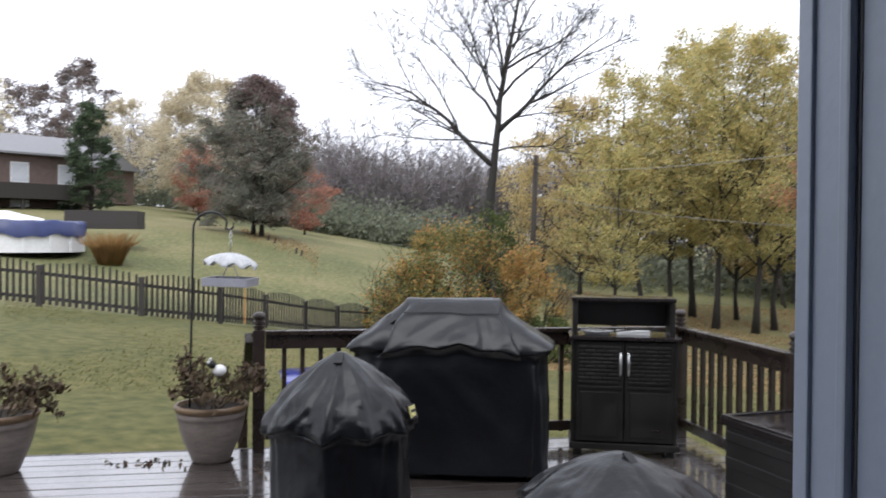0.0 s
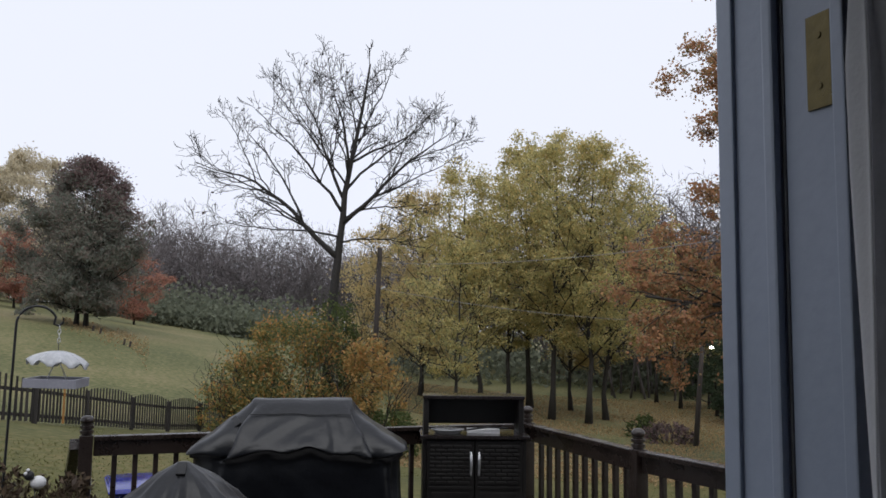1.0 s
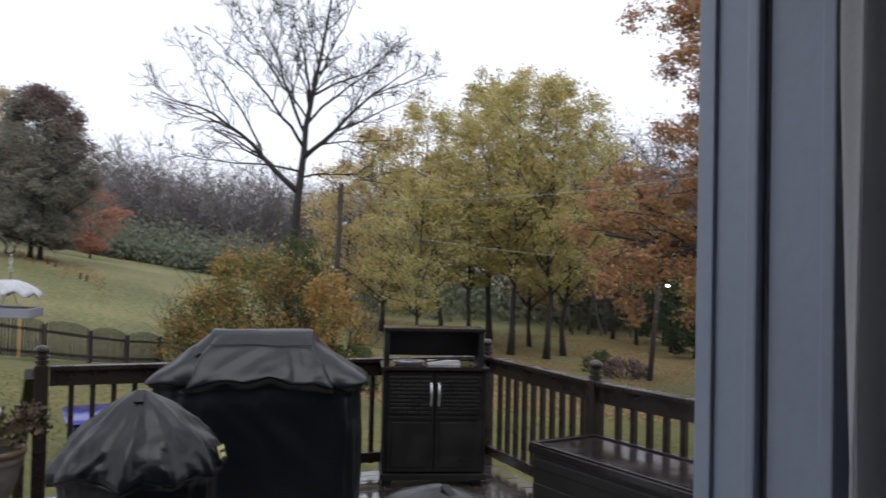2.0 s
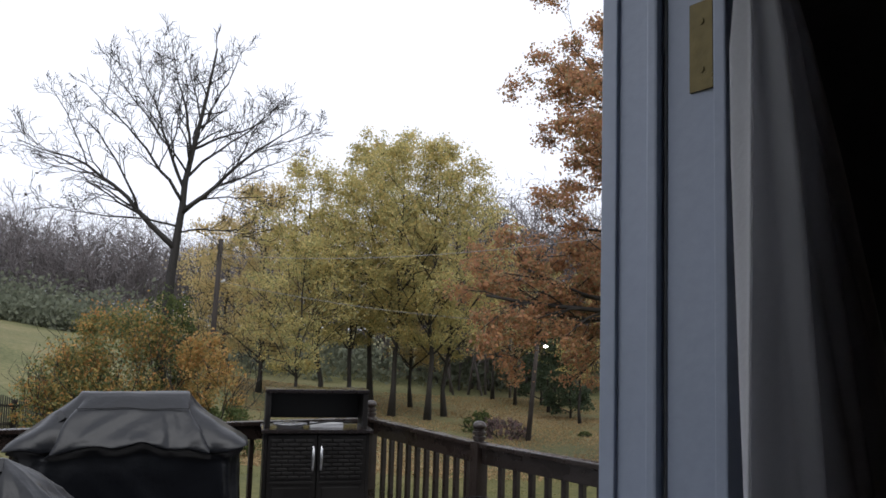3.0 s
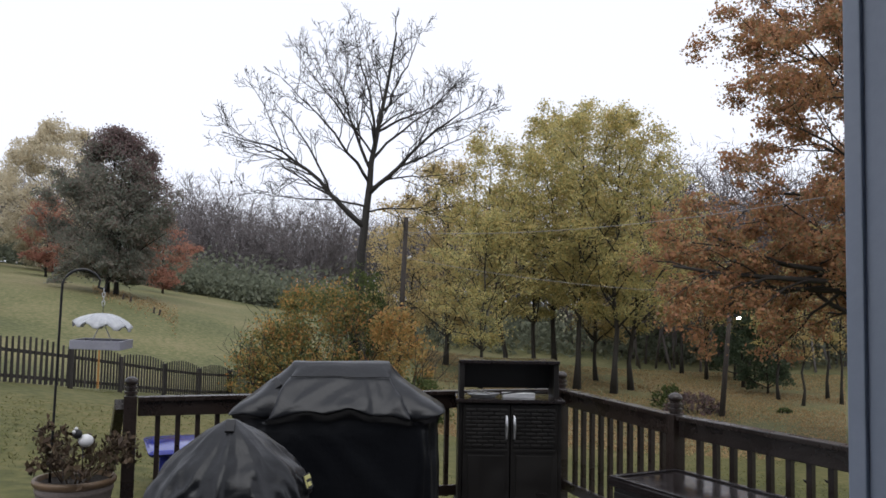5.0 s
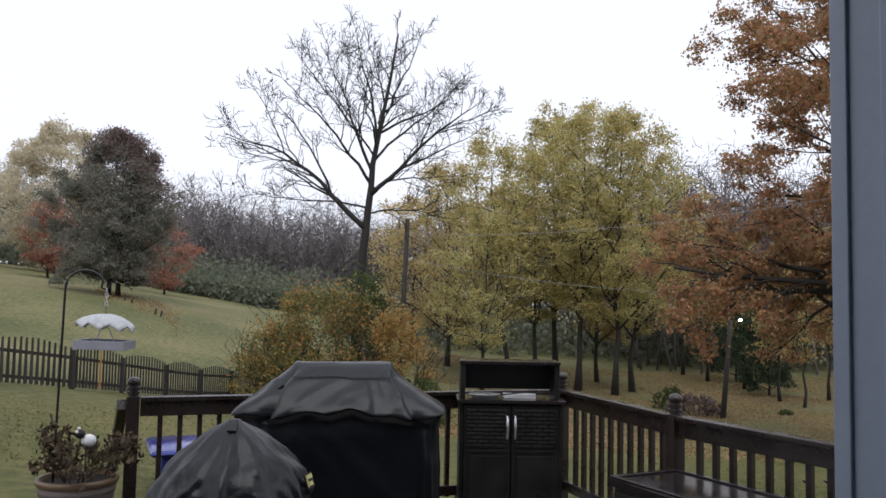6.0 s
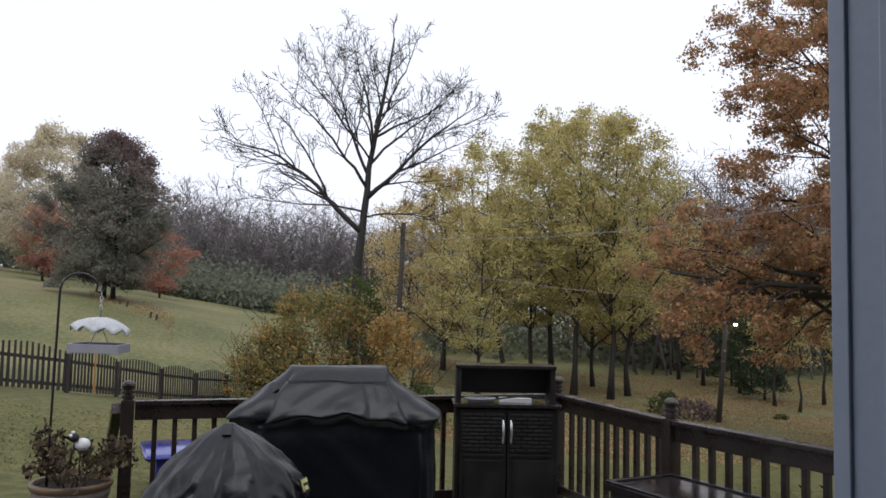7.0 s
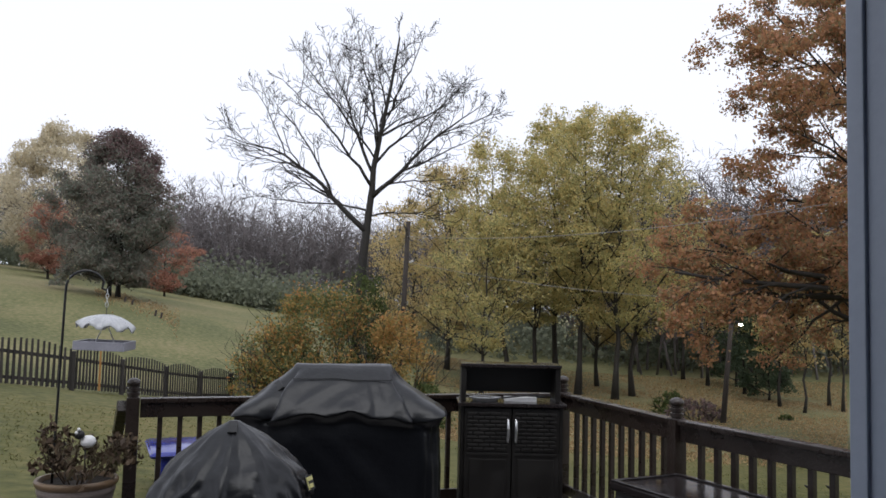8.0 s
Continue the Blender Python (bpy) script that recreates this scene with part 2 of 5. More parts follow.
def leaves_mesh(name, centres, size, rng, droop=0.0, aspect=0.6):
    """One mesh of many small pointed leaves at the centres."""
    n = len(centres)
    sz = size * rng.uniform(0.55, 1.35, n)
    d = rng.normal(size=(n, 3))
    d[:, 2] -= droop
    d /= np.linalg.norm(d, axis=1)[:, None]
    r = np.cross(d, rng.normal(size=(n, 3)))
    r /= np.linalg.norm(r, axis=1)[:, None] + 1e-9
    nn = np.cross(d, r)
    c = np.asarray(centres)
    d, r = d * sz[:, None], r * (sz * aspect)[:, None]
    nn = nn * (sz * 0.18)[:, None]
    V = np.stack([c - d * 0.5, c - r * 0.5 + nn, c + d * 0.5, c + r * 0.5 + nn], 1).reshape(-1, 3)
    F = np.arange(4 * n).reshape(n, 4)
    me = bpy.data.meshes.new(name)
    me.vertices.add(4 * n)
    me.vertices.foreach_set("co", V.ravel())
    me.loops.add(4 * n)
    me.loops.foreach_set("vertex_index", F.ravel())
    me.polygons.add(n)
    me.polygons.foreach_set("loop_start", np.arange(n) * 4)
    me.update(calc_edges=True)
    return me


def mesh_part(name, me, mat, parent, label=""):
    me.materials.append(mat)
    ob = new(name, me)
    if parent:
        ob.parent = parent
    if label:
        ob["label"] = label
    return ob


def loft(rings, n=72, wob=None, cap=True, steps=1):
    """Rings of (z, half width, half depth, power, dx, dy) joined to one skin; wob(angle, i, z) scales and shifts each point."""
    bm = bmesh.new()
    rows = []
    if steps > 1:
        rings = [tuple(u + (v - u) * k / steps for u, v in zip(a, b)) for a, b in zip(rings, rings[1:]) for k in range(steps)] + [rings[-1]]
    for i, (z, hx, hy, p, dx, dy) in enumerate(rings):
        row = []
        a = np.linspace(0, 2 * math.pi, 2400)
        c, s = np.cos(a), np.sin(a)
        x, y = np.sign(c) * np.abs(c) ** (2 / p) * hx, np.sign(s) * np.abs(s) ** (2 / p) * hy
        run = np.concatenate([[0], np.cumsum(np.hypot(np.diff(x), np.diff(y)))])
        at = np.linspace(0, run[-1], n + 1)[:-1]
        for a, x, y in zip(np.interp(at, run, a), np.interp(at, run, x), np.interp(at, run, y)):
            q = Vector((x + dx, y + dy, z))
            if wob:
                q = wob(q, a, i)
            row.append(bm.verts.new(q))
        rows.append(row)
    for a, b in zip(rows, rows[1:]):
        for k in range(n):
            bm.faces.new((a[k], a[(k + 1) % n], b[(k + 1) % n], b[k]))
    if cap:
        bm.faces.new(list(reversed(rows[0])))
    bmesh.ops.recalc_face_normals(bm, faces=bm.faces)
    return bm


# the main way out of the door: a bearing (tangent to the side) and a depth give a place
STAND, HEAD, EYE_Z = Vector((-0.557, 1.044)), radians(-18.65), 1.64
AHEAD, ASIDE = Vector((-math.sin(HEAD), math.cos(HEAD))), Vector((math.cos(HEAD), math.sin(HEAD)))


def spot(bearing, depth):
    p = STAND + AHEAD * depth + ASIDE * (bearing * depth)
    return p.x, p.y


HILL = (-1.17, -4.83, 0.54, 0.42, -2.38, 2.12, 3.54, -0.62, 0.86, 1.85, -0.86, 0.59, 0.63, 0.91)


def ground_z(x, y):
    """Rolling ground: a knoll to the north-west, a dip and a flat wooded field to the north-east."""
    a, b = np.tanh(np.asarray(x) / 40), np.tanh((np.asarray(y) - 30) / 40)

    def swell(cx, cy, s):
        return np.exp(-((x - cx) ** 2 + (y - cy) ** 2) / (2 * s * s))
    terms = (1 + 0 * a, a, b, a * a, a * b, b * b, a ** 3, a * a * b, a * b * b, b ** 3, swell(4, 33, 9), swell(-5, 20, 8), swell(3, 4, 10), swell(-3, 55, 12))
    return sum(k * t for k, t in zip(HILL, terms))


def on_ground(bearing, depth, sink=0.05):
    x, y = spot(bearing, depth)
    return x, y, float(ground_z(x, y)) - sink


# ---- ground ----
def build_ground():
    g = np.concatenate([-np.geomspace(1500, 80, 14), np.linspace(-70, 110, 181), np.geomspace(120, 1500, 14)])
    X, Y = np.meshgrid(g, g)
    Z = ground_z(X, Y)
    r = np.hypot(X - 5, Y - 30)
    Z = Z + 0.05 * np.sin(X * 0.6 + 1.3 * np.sin(Y * 0.31)) * np.sin(Y * 0.5 + 0.4) * np.clip(r / 12, 0, 1)
    n = len(g)
    V = np.stack([X, Y, Z], -1).reshape(-1, 3)
    i = np.arange(n * n).reshape(n, n)
    F = np.stack([i[:-1, :-1], i[:-1, 1:], i[1:, 1:], i[1:, :-1]], -1).reshape(-1, 4)
    me = bpy.data.meshes.new("ground")
    me.from_pydata(V.tolist(), [], F.tolist())
    for p in me.polygons:
        p.use_smooth = True
    me.materials.append(M_GRASS)
    me.materials.append(M_FIELD)
    # mown lawn on the near side of the fence, drier grass beyond it, also paled for haze
    for p in me.polygons:
        x, y, _ = p.center
        ragged = 2.5 * noise.noise(Vector((x * 0.3, y * 0.3, 0))) if x > 3 else 0
        # on the right the paler grass also makes up for the oak's shade
        p.material_index = int(y + ragged > np.interp(x, (-60, -4.2, 3.1, 8, 60), (22.6, 21.4, 33.5, 24, 18)))
    tagged(new("ground", me), "damp autumn lawn, rolling, with browned patches", "lawn", kind="structure")


build_ground()

# ---- deck ----
DECK_L, DECK_R, DECK_Y0, DECK_Y1, KINK_Y, SPLAY = -3.9, 2.79, 1.66, 7.46, 5.74, 0.163


def deck_right(y):
    return DECK_R + max(0.0, KINK_Y - y) * SPLAY


# ---- house wall with the doorway that the camera stands in ----
JX, JY0, JY1, DOOR_L, WALL_IN = 0.043, 1.475, 1.643, -0.90, 1.502


def build_house():
    # Unseen upper wall, up to 5.6 m, added to block sky from the covers.
    bm = boxes(((-5.2, WALL_IN, -0.5), (DOOR_L - 0.035, JY1 - 0.02, 5.6)), ((JX + 0.035, WALL_IN, -0.5), (4.6, JY1 - 0.02, 5.6)),
               ((DOOR_L - 0.035, WALL_IN, 2.16), (JX + 0.035, JY1 - 0.02, 5.6)), ((DOOR_L - 0.035, WALL_IN, -0.5), (JX + 0.035, JY1 - 0.02, 0.11)), bevel=0)
    tagged(obj_from("wall_north", bm, M_SIDING), "painted house wall with a doorway to the deck", "wall", kind="structure")
    for nm, lo, hi in (("wall_south", (-5.2, -3.4, 0.1), (4.6, -3.25, 2.75)), ("wall_west", (-5.2, -3.25, 0.1), (-5.05, WALL_IN, 2.75)), ("wall_east", (4.45, -3.25, 0.1), (4.6, WALL_IN, 2.75))):
        tagged(obj_from(nm, boxes((lo, hi), bevel=0), M_WALL), "plain painted room wall", "wall", kind="structure")
    tagged(obj_from("floor", boxes(((-5.05, -3.25, -0.05), (4.45, WALL_IN, 0.1)), bevel=0), M_FLOOR), "brown wooden room floor", "floor", kind="structure")
    tagged(obj_from("ceiling", boxes(((-5.2, -3.4, 2.75), (4.6, WALL_IN - 0.004, 2.85)), bevel=0), M_WALL), "plain painted ceiling", "ceiling", kind="structure")
    door = thing("door_1", Matrix(), "grey blue painted door frame with a brass hinge", "door frame", kind="structure")
    # jamb: outer casing, stop, rabbet and inner leaf
    part("jamb", boxes(((JX, JY1 - 0.072, 0.1), (JX + 0.035, JY1, 2.15)), bevel=0.003), M_JAMB, door)
    part("door_stop", boxes(((JX - 0.007, JY1 - 0.0715, 0.1), (JX + 0.001, JY1 - 0.058, 2.15)), bevel=0.003), M_JAMB, door)
    part("jamb_bead", boxes(((JX - 0.004, JY1 - 0.018, 0.1), (JX + 0.001, JY1 + 0.002, 2.15)), bevel=0.0016), M_JAMB, door)
    part("jamb_bead", boxes(((JX - 0.005, JY0 + 0.024, 0.1), (JX + 0.0335, JY0 + 0.037, 2.15)), bevel=0.002), M_JAMB, door)
    part("weatherstrip", boxes(((JX + 0.001, JY1 - 0.0755, 0.1), (JX + 0.03, JY1 - 0.0725, 2.15)), bevel=0.001), M_GASKET, door)
    part("hinge_jamb", boxes(((JX + 0.0015, JY0 + 0.0375, 0.1), (JX + 0.035, JY1 - 0.076, 2.15)), bevel=0.0015), M_JAMB, door)
    part("jamb", boxes(((DOOR_L - 0.035, JY0 - 0.012, 0.1), (DOOR_L, JY1, 2.15)), bevel=0.004), M_JAMB, door)
    part("header", boxes(((DOOR_L - 0.035, JY0 - 0.012, 2.15), (JX + 0.035, JY1, 2.185)), bevel=0.004), M_JAMB, door)
    part("threshold", boxes(((DOOR_L, JY0 - 0.03, 0.1), (JX, JY1 + 0.03, 0.125)), bevel=0.006), M_STEEL, door)
    h = part("hinge", boxes(((JX - 0.001, JY0 + 0.040, 1.874), (JX + 0.0012, JY0 + 0.065, 1.952)), bevel=0.0005), M_BRASS, door, "brass hinge leaf")
    for z in (1.892, 1.934):
        bm = bmesh.new()
        bmesh.ops.create_cone(bm, cap_ends=True, segments=10, radius1=0.003, radius2=0.003, depth=0.0012, matrix=pose(JX - 0.0012, JY0 + 0.052, z, 0, 90, 0))
        part("screw", bm, M_BRASS, h)
    # sheer curtain beside the door, gathered and tied back
    bm = bmesh.new()
    cols, rows = 90, 26
    grid = []
    for j in range(rows + 1):
        z = 2.3 - j * (2.3 - 0.16) / rows
        wide = 0.026 + min(0.55, 0.45 * max(0.0, 1.95 - z)) + 0.02 * max(0.0, z - 1.95)
        row = []
        for i in range(cols + 1):
            u = i / cols
            x = JX - 0.036 + u * wide
            y = JY0 - 0.022 + (0.019 * math.sin(u * 21 + 0.6 * math.sin(z * 2.1)) + 0.005 * math.sin(u * 61 + z)) * min(1, wide / 0.06)
            row.append(bm.verts.new((x, y, z)))
        grid.append(row)
    for a, b in zip(grid, grid[1:]):
        for i in range(cols):
            bm.faces.new((a[i], a[i + 1], b[i + 1], b[i]))
    cu = obj_from("curtain", bm, M_SHEER, smooth=True)
    sol = cu.modifiers.new("thick", 'SOLIDIFY')
    sol.thickness = 0.0015
    tagged(cu, "sheer white curtain hanging in folds beside the door", "curtain")


build_house()


# ---- railing ----
def post_mesh():
    bm = bmesh.new()
    box(bm, (-0.045, -0.045, 0.0), (0.045, 0.045, 0.93), 0.004)
    for z0, z1, r in ((0.93, 0.945, 0.036), (0.945, 0.965, 0.046), (0.965, 0.98, 0.034), (0.98, 0.998, 0.047), (0.998, 1.01, 0.036)):
        bmesh.ops.create_cone(bm, cap_ends=True, segments=20, radius1=r, radius2=r, depth=z1 - z0, matrix=pose(0, 0, (z0 + z1) / 2))
    bmesh.ops.create_uvsphere(bm, u_segments=20, v_segments=10, radius=0.048, matrix=Matrix.Translation((0, 0, 1.035)) @ Matrix.Diagonal((1, 1, 0.72, 1)))
    me = bpy.data.meshes.new("post")
    bm.to_mesh(me)
    bm.free()
    me.materials.append(M_RAIL)
    return me


POST = post_mesh()
BAL = None


def rail_section(parent, a, b, shy0=0.05, shy1=0.05):
    global BAL
    if BAL is None:
        BAL = bpy.data.meshes.new("baluster")
        bm = boxes(((-0.018, -0.018, 0.07), (0.018, 0.018, 0.81)), bevel=0.003)
        bm.to_mesh(BAL)
        bm.free()
        BAL.materials.append(M_RAIL)
    a, b = Vector(a), Vector(b)
    d = b - a
    m = Matrix.Translation((a.x, a.y, 0)) @ Matrix.Rotation(math.atan2(d.y, d.x), 4, 'Z')
    ln = d.length
    for nm, lo, hi in (("top_cap", (shy0, -0.045, 0.893), (ln - shy1, 0.045, 0.925)), ("top_rail", (shy0, -0.019, 0.785), (ln - shy1, 0.019, 0.893)), ("bottom_rail", (shy0, -0.019, 0.085), (ln - shy1, 0.019, 0.165))):
        part(nm, boxes((lo, hi), bevel=0.005), M_RAIL, parent).matrix_local = m
    n = max(2, round((ln - shy0 - shy1) / 0.138))
    for i in range(1, n):
        o = new("baluster", BAL)
        o.parent = parent
        o.matrix_local = m @ Matrix.Translation((shy0 + (ln - shy0 - shy1) * i / n, 0.034, 0))


def build_railing():
    rail = thing("deck_railing", Matrix(), "dark stained wet wooden deck railing with turned post caps", "railing")
    lp, cp, rp, ep = (-0.728, 7.40), (2.73, 7.40), (2.73, 5.76), (2.73 + 4.0 * SPLAY, 1.76)
    for p in (lp, cp, rp, (2.73 + 2.0 * SPLAY, 3.76), ep):
        o = new("post", POST)
        o.parent = rail
        o.matrix_local = pose(p[0], p[1], 0)
    rail_section(rail, lp, cp)
    rail_section(rail, cp, rp)
    rail_section(rail, rp, (2.73 + 2.0 * SPLAY, 3.76))
    rail_section(rail, (2.73 + 2.0 * SPLAY, 3.76), ep)
    bm = bmesh.new()
    box(bm, (-0.035, 0, -0.045), (0.035, 1.35, 0.045), 0.006)
    part("stair_handrail", bm, M_RAIL, rail).matrix_local = pose(-0.80, 7.42, 0.87, -41, 0, 7)
    bm = bmesh.new()
    box(bm, (-0.04, -0.04, -0.6), (0.04, 0.04, 0.03), 0.005)
    part("stair_post", bm, M_RAIL, rail).matrix_local = pose(-0.915, 8.38, 0.0)


build_railing()


# ---- covered grills ----
def build_gas_grill():
    g = thing("grill_cover", pose(0.66, 6.72, 0.0, 0, 0, -15), "wet black vinyl cover over a large gas grill", "grill cover", "covered grills")

    def ridged(v):
        return 1 - 2.2 * abs(noise.noise(v))

    def fold(q, a, i):
        out = Vector((q.x, q.y, 0)).normalized()
        front = 1.0 if q.y < 0.05 else 0.4
        top = min(1.0, max(0.0, (1.2 - q.z) / 0.1))
        if q.z > 0.86:
            # creases fall from the ridge, deepest beside the hood
            lean = (1.05 - q.z) * 0.5
            r = ridged(Vector((q.x * 2.6 + 0.4 * q.z, q.y * 1.2, q.z * 0.9 + 3))) * 0.022 + ridged(Vector((q.x * 5 - q.z * 6, q.y * 3, q.z * 5))) * 0.014
            pinch = math.exp(-((q.x + 0.40 + lean) / 0.04) ** 2) * 0.065 + math.exp(-((q.x - 0.43 - lean) / 0.035) ** 2) * 0.05 + math.exp(-((q.x - 0.2 - lean * 0.5) / 0.03) ** 2) * 0.018
            tent = max(0.0, 1 - abs(q.x + 0.31 + lean) / 0.08) * 0.04 + max(0.0, 1 - abs(q.x - 0.35 - lean) / 0.07) * 0.035
            q = q + out * (r + (tent - pinch) * front) * top
            q.z += 0.010 * noise.noise(Vector((q.x * 5, q.y * 5, 2)))
        if 0.80 < q.z < 0.99:
            w = 1 - abs(q.z - 0.895) / 0.095
            q.z += w * (0.028 * math.exp(-(q.x / 0.3) ** 2) - 0.03 * math.exp(-((abs(q.x) - 0.47) / 0.12) ** 2) + 0.005 * math.sin(q.x * 21) + 0.02 * noise.noise(Vector((q.x * 6, 1, 4)))) * front
        if q.z <= 0.86:
            sway = ridged(Vector((math.cos(a) * 3.2, math.sin(a) * 3.2, q.z * 0.8 + 5))) * 0.022 + ridged(Vector((q.x * 3 + q.z * 3, q.y * 3, q.z * 2.5))) * 0.014
            q = q + out * sway * min(1.0, (0.9 - q.z) / 0.15)
        return q
    rings = [(1.215, 0.30, 0.05, 5, 0, 0.06), (1.212, 0.335, 0.085, 5, 0, 0.06), (1.19, 0.35, 0.12, 5, 0, 0.05), (1.12, 0.42, 0.19, 5, 0, 0.03), (1.05, 0.50, 0.24, 5, 0, 0.01),
             (0.99, 0.58, 0.285, 6, 0, -0.005), (0.945, 0.65, 0.315, 7, 0, -0.01), (0.908, 0.698, 0.337, 7, 0, -0.01), (0.896, 0.705, 0.34, 7, 0, -0.01), (0.884, 0.675, 0.305, 7, 0, -0.01),
             (0.83, 0.662, 0.29, 7, 0, -0.01), (0.7, 0.662, 0.295, 7, 0, -0.01), (0.55, 0.665, 0.31, 7, 0, -0.01), (0.4, 0.66, 0.315, 7, 0, -0.01), (0.25, 0.655, 0.315, 7, 0, -0.01), (0.12, 0.65, 0.315, 7, 0, -0.01), (0.05, 0.65, 0.315, 7, 0, -0.01)]
    part("cover", loft(rings, 220, wob=fold, steps=3), M_COVER, g, smooth=True)
    # seam across the lid and the flap over the vent
    pts = [tuple(fold(Vector((x, -0.158, 1.128)), 0, 5) + Vector((0, -0.003, 0.001))) for x in np.linspace(-0.30, 0.36, 40)]
    mesh_part("seam", tubes_mesh("seam", [(pts, [0.0035] * 40)], 5), M_SEAM, g)
    bm = bmesh.new()
    box(bm, (-0.055, -0.05, -0.004), (0.055, 0.05, 0.012), 0.006)
    part("vent_flap", bm, M_SEAM, g).matrix_local = pose(-0.445, -0.16, 1.055, 30, -38, 10)
    for x in (-0.55, 0.55):
        for y in (-0.22, 0.2):
            bm = bmesh.new()
            bmesh.ops.create_cone(bm, cap_ends=True, segments=16, radius1=0.04, radius2=0.04, depth=0.03, matrix=pose(x, y, 0.04, 90, 0, 90))
            part("caster", bm, M_BLACKMETAL, g, smooth=True)


def build_kettle(name, m, label, top, rad, folds, seed, tag):
    g = thing(name, m, label, "grill cover", "covered grills")

    rng = np.random.default_rng(int(seed * 10))
    ridges = [((k + rng.uniform(-0.3, 0.3)) * 2 * math.pi / folds, rng.uniform(0.45, 1.0), rng.uniform(0.26, 0.5)) for k in range(folds)]

    def fold(q, a, i):
        # stiff pleats run out from the crown, and the hem hangs in points between them
        r = math.hypot(q.x, q.y)
        t = min(1.0, r / rad)
        w = a + 0.16 * noise.noise(Vector((math.cos(a) * 2, math.sin(a) * 2, q.z * 3 + seed)))
        f = 0.0
        for c, h, wide in ridges:
            d = abs((w - c + math.pi) % (2 * math.pi) - math.pi) / wide
            f = max(f, h * (1 - d ** 0.8) if d < 1 else 0.0)
        crease = 1 - 2.5 * abs(noise.noise(Vector((q.x * 6, q.y * 6, q.z * 4 + seed)))) - 0.9 * abs(noise.noise(Vector((q.x * 15, q.y * 15, q.z * 9 - seed))))
        upper = q.z > top * 0.645
        out = Vector((q.x, q.y, 0)).normalized() if r > 1e-4 else Vector()
        q = q + out * ((f - 0.4) * (0.075 * t ** 1.5 if upper else 0.03) + crease * (0.022 * t if upper else 0.008))
        if top * 0.60 < q.z < top * 0.80:
            q.z -= (0.075 * f - 0.02) * t * (1 - abs(q.z / top - 0.68) / 0.12 if abs(q.z / top - 0.68) < 0.12 else 0)
        q.z += 0.008 * crease * t * upper
        return q
    rings = []
    prof = ((1.0, 0.03), (0.998, 0.07), (0.985, 0.13), (0.95, 0.30), (0.90, 0.49), (0.85, 0.65), (0.80, 0.78), (0.75, 0.89), (0.71, 0.965), (0.685, 0.995), (0.66, 1.0), (0.652, 0.99), (0.642, 0.95), (0.62, 0.92), (0.55, 0.91), (0.45, 0.915), (0.3, 0.92), (0.15, 0.93), (0.04, 0.93))
    for h, r in prof:
        rings.append((h * top, r * rad, r * rad, 2.0, 0, 0))
    part("cover", loft(rings, 200, wob=fold, steps=3), M_COVER, g, smooth=True)
    bm = bmesh.new()
    box(bm, (-0.022, -0.004, -0.05), (0.022, 0.008, 0.035), 0.003)
    part("hang_loop", bm, M_SEAM, g).matrix_local = pose(0.0, -0.075, top * 0.985, -58, 0, 0)
    if tag:
        t = part("label_patch", boxes(((-0.055, -0.003, -0.045), (0.055, 0.003, 0.045)), bevel=0.002), M_SEAM, g, "black and yellow sewn label")
        t.matrix_local = tag
        part("label_print", boxes(((-0.045, -0.006, 0.012), (0.045, -0.0035, 0.036)), ((-0.045, -0.006, -0.036), (-0.03, -0.0035, 0.036)), ((-0.02, -0.006, -0.03), (0.03, -0.0035, -0.006)), bevel=0), M_TAG, t, "pale yellow print")


M_TAG = material("yellow_print", [(0.5, 0.45, 0.12), (0.65, 0.62, 0.3)], 0.6, 30, 0, 80)
build_gas_grill()
build_kettle("kettle_cover", pose(-0.20, 5.22, 0.0, 0, 0, -10), "wet black cover draped over a kettle grill", 1.055, 0.385, 11, 0.6, pose(0.375, -0.12, 0.775, -20, 0, 66) @ Matrix.Diagonal((0.75, 1, 0.8, 1)))
build_kettle("fire_pit_cover", pose(1.00, 4.43, 0.0, 0, 0, 20), "wet dark cover over a low round fire pit", 0.70, 0.45, 9, 2.2, None)


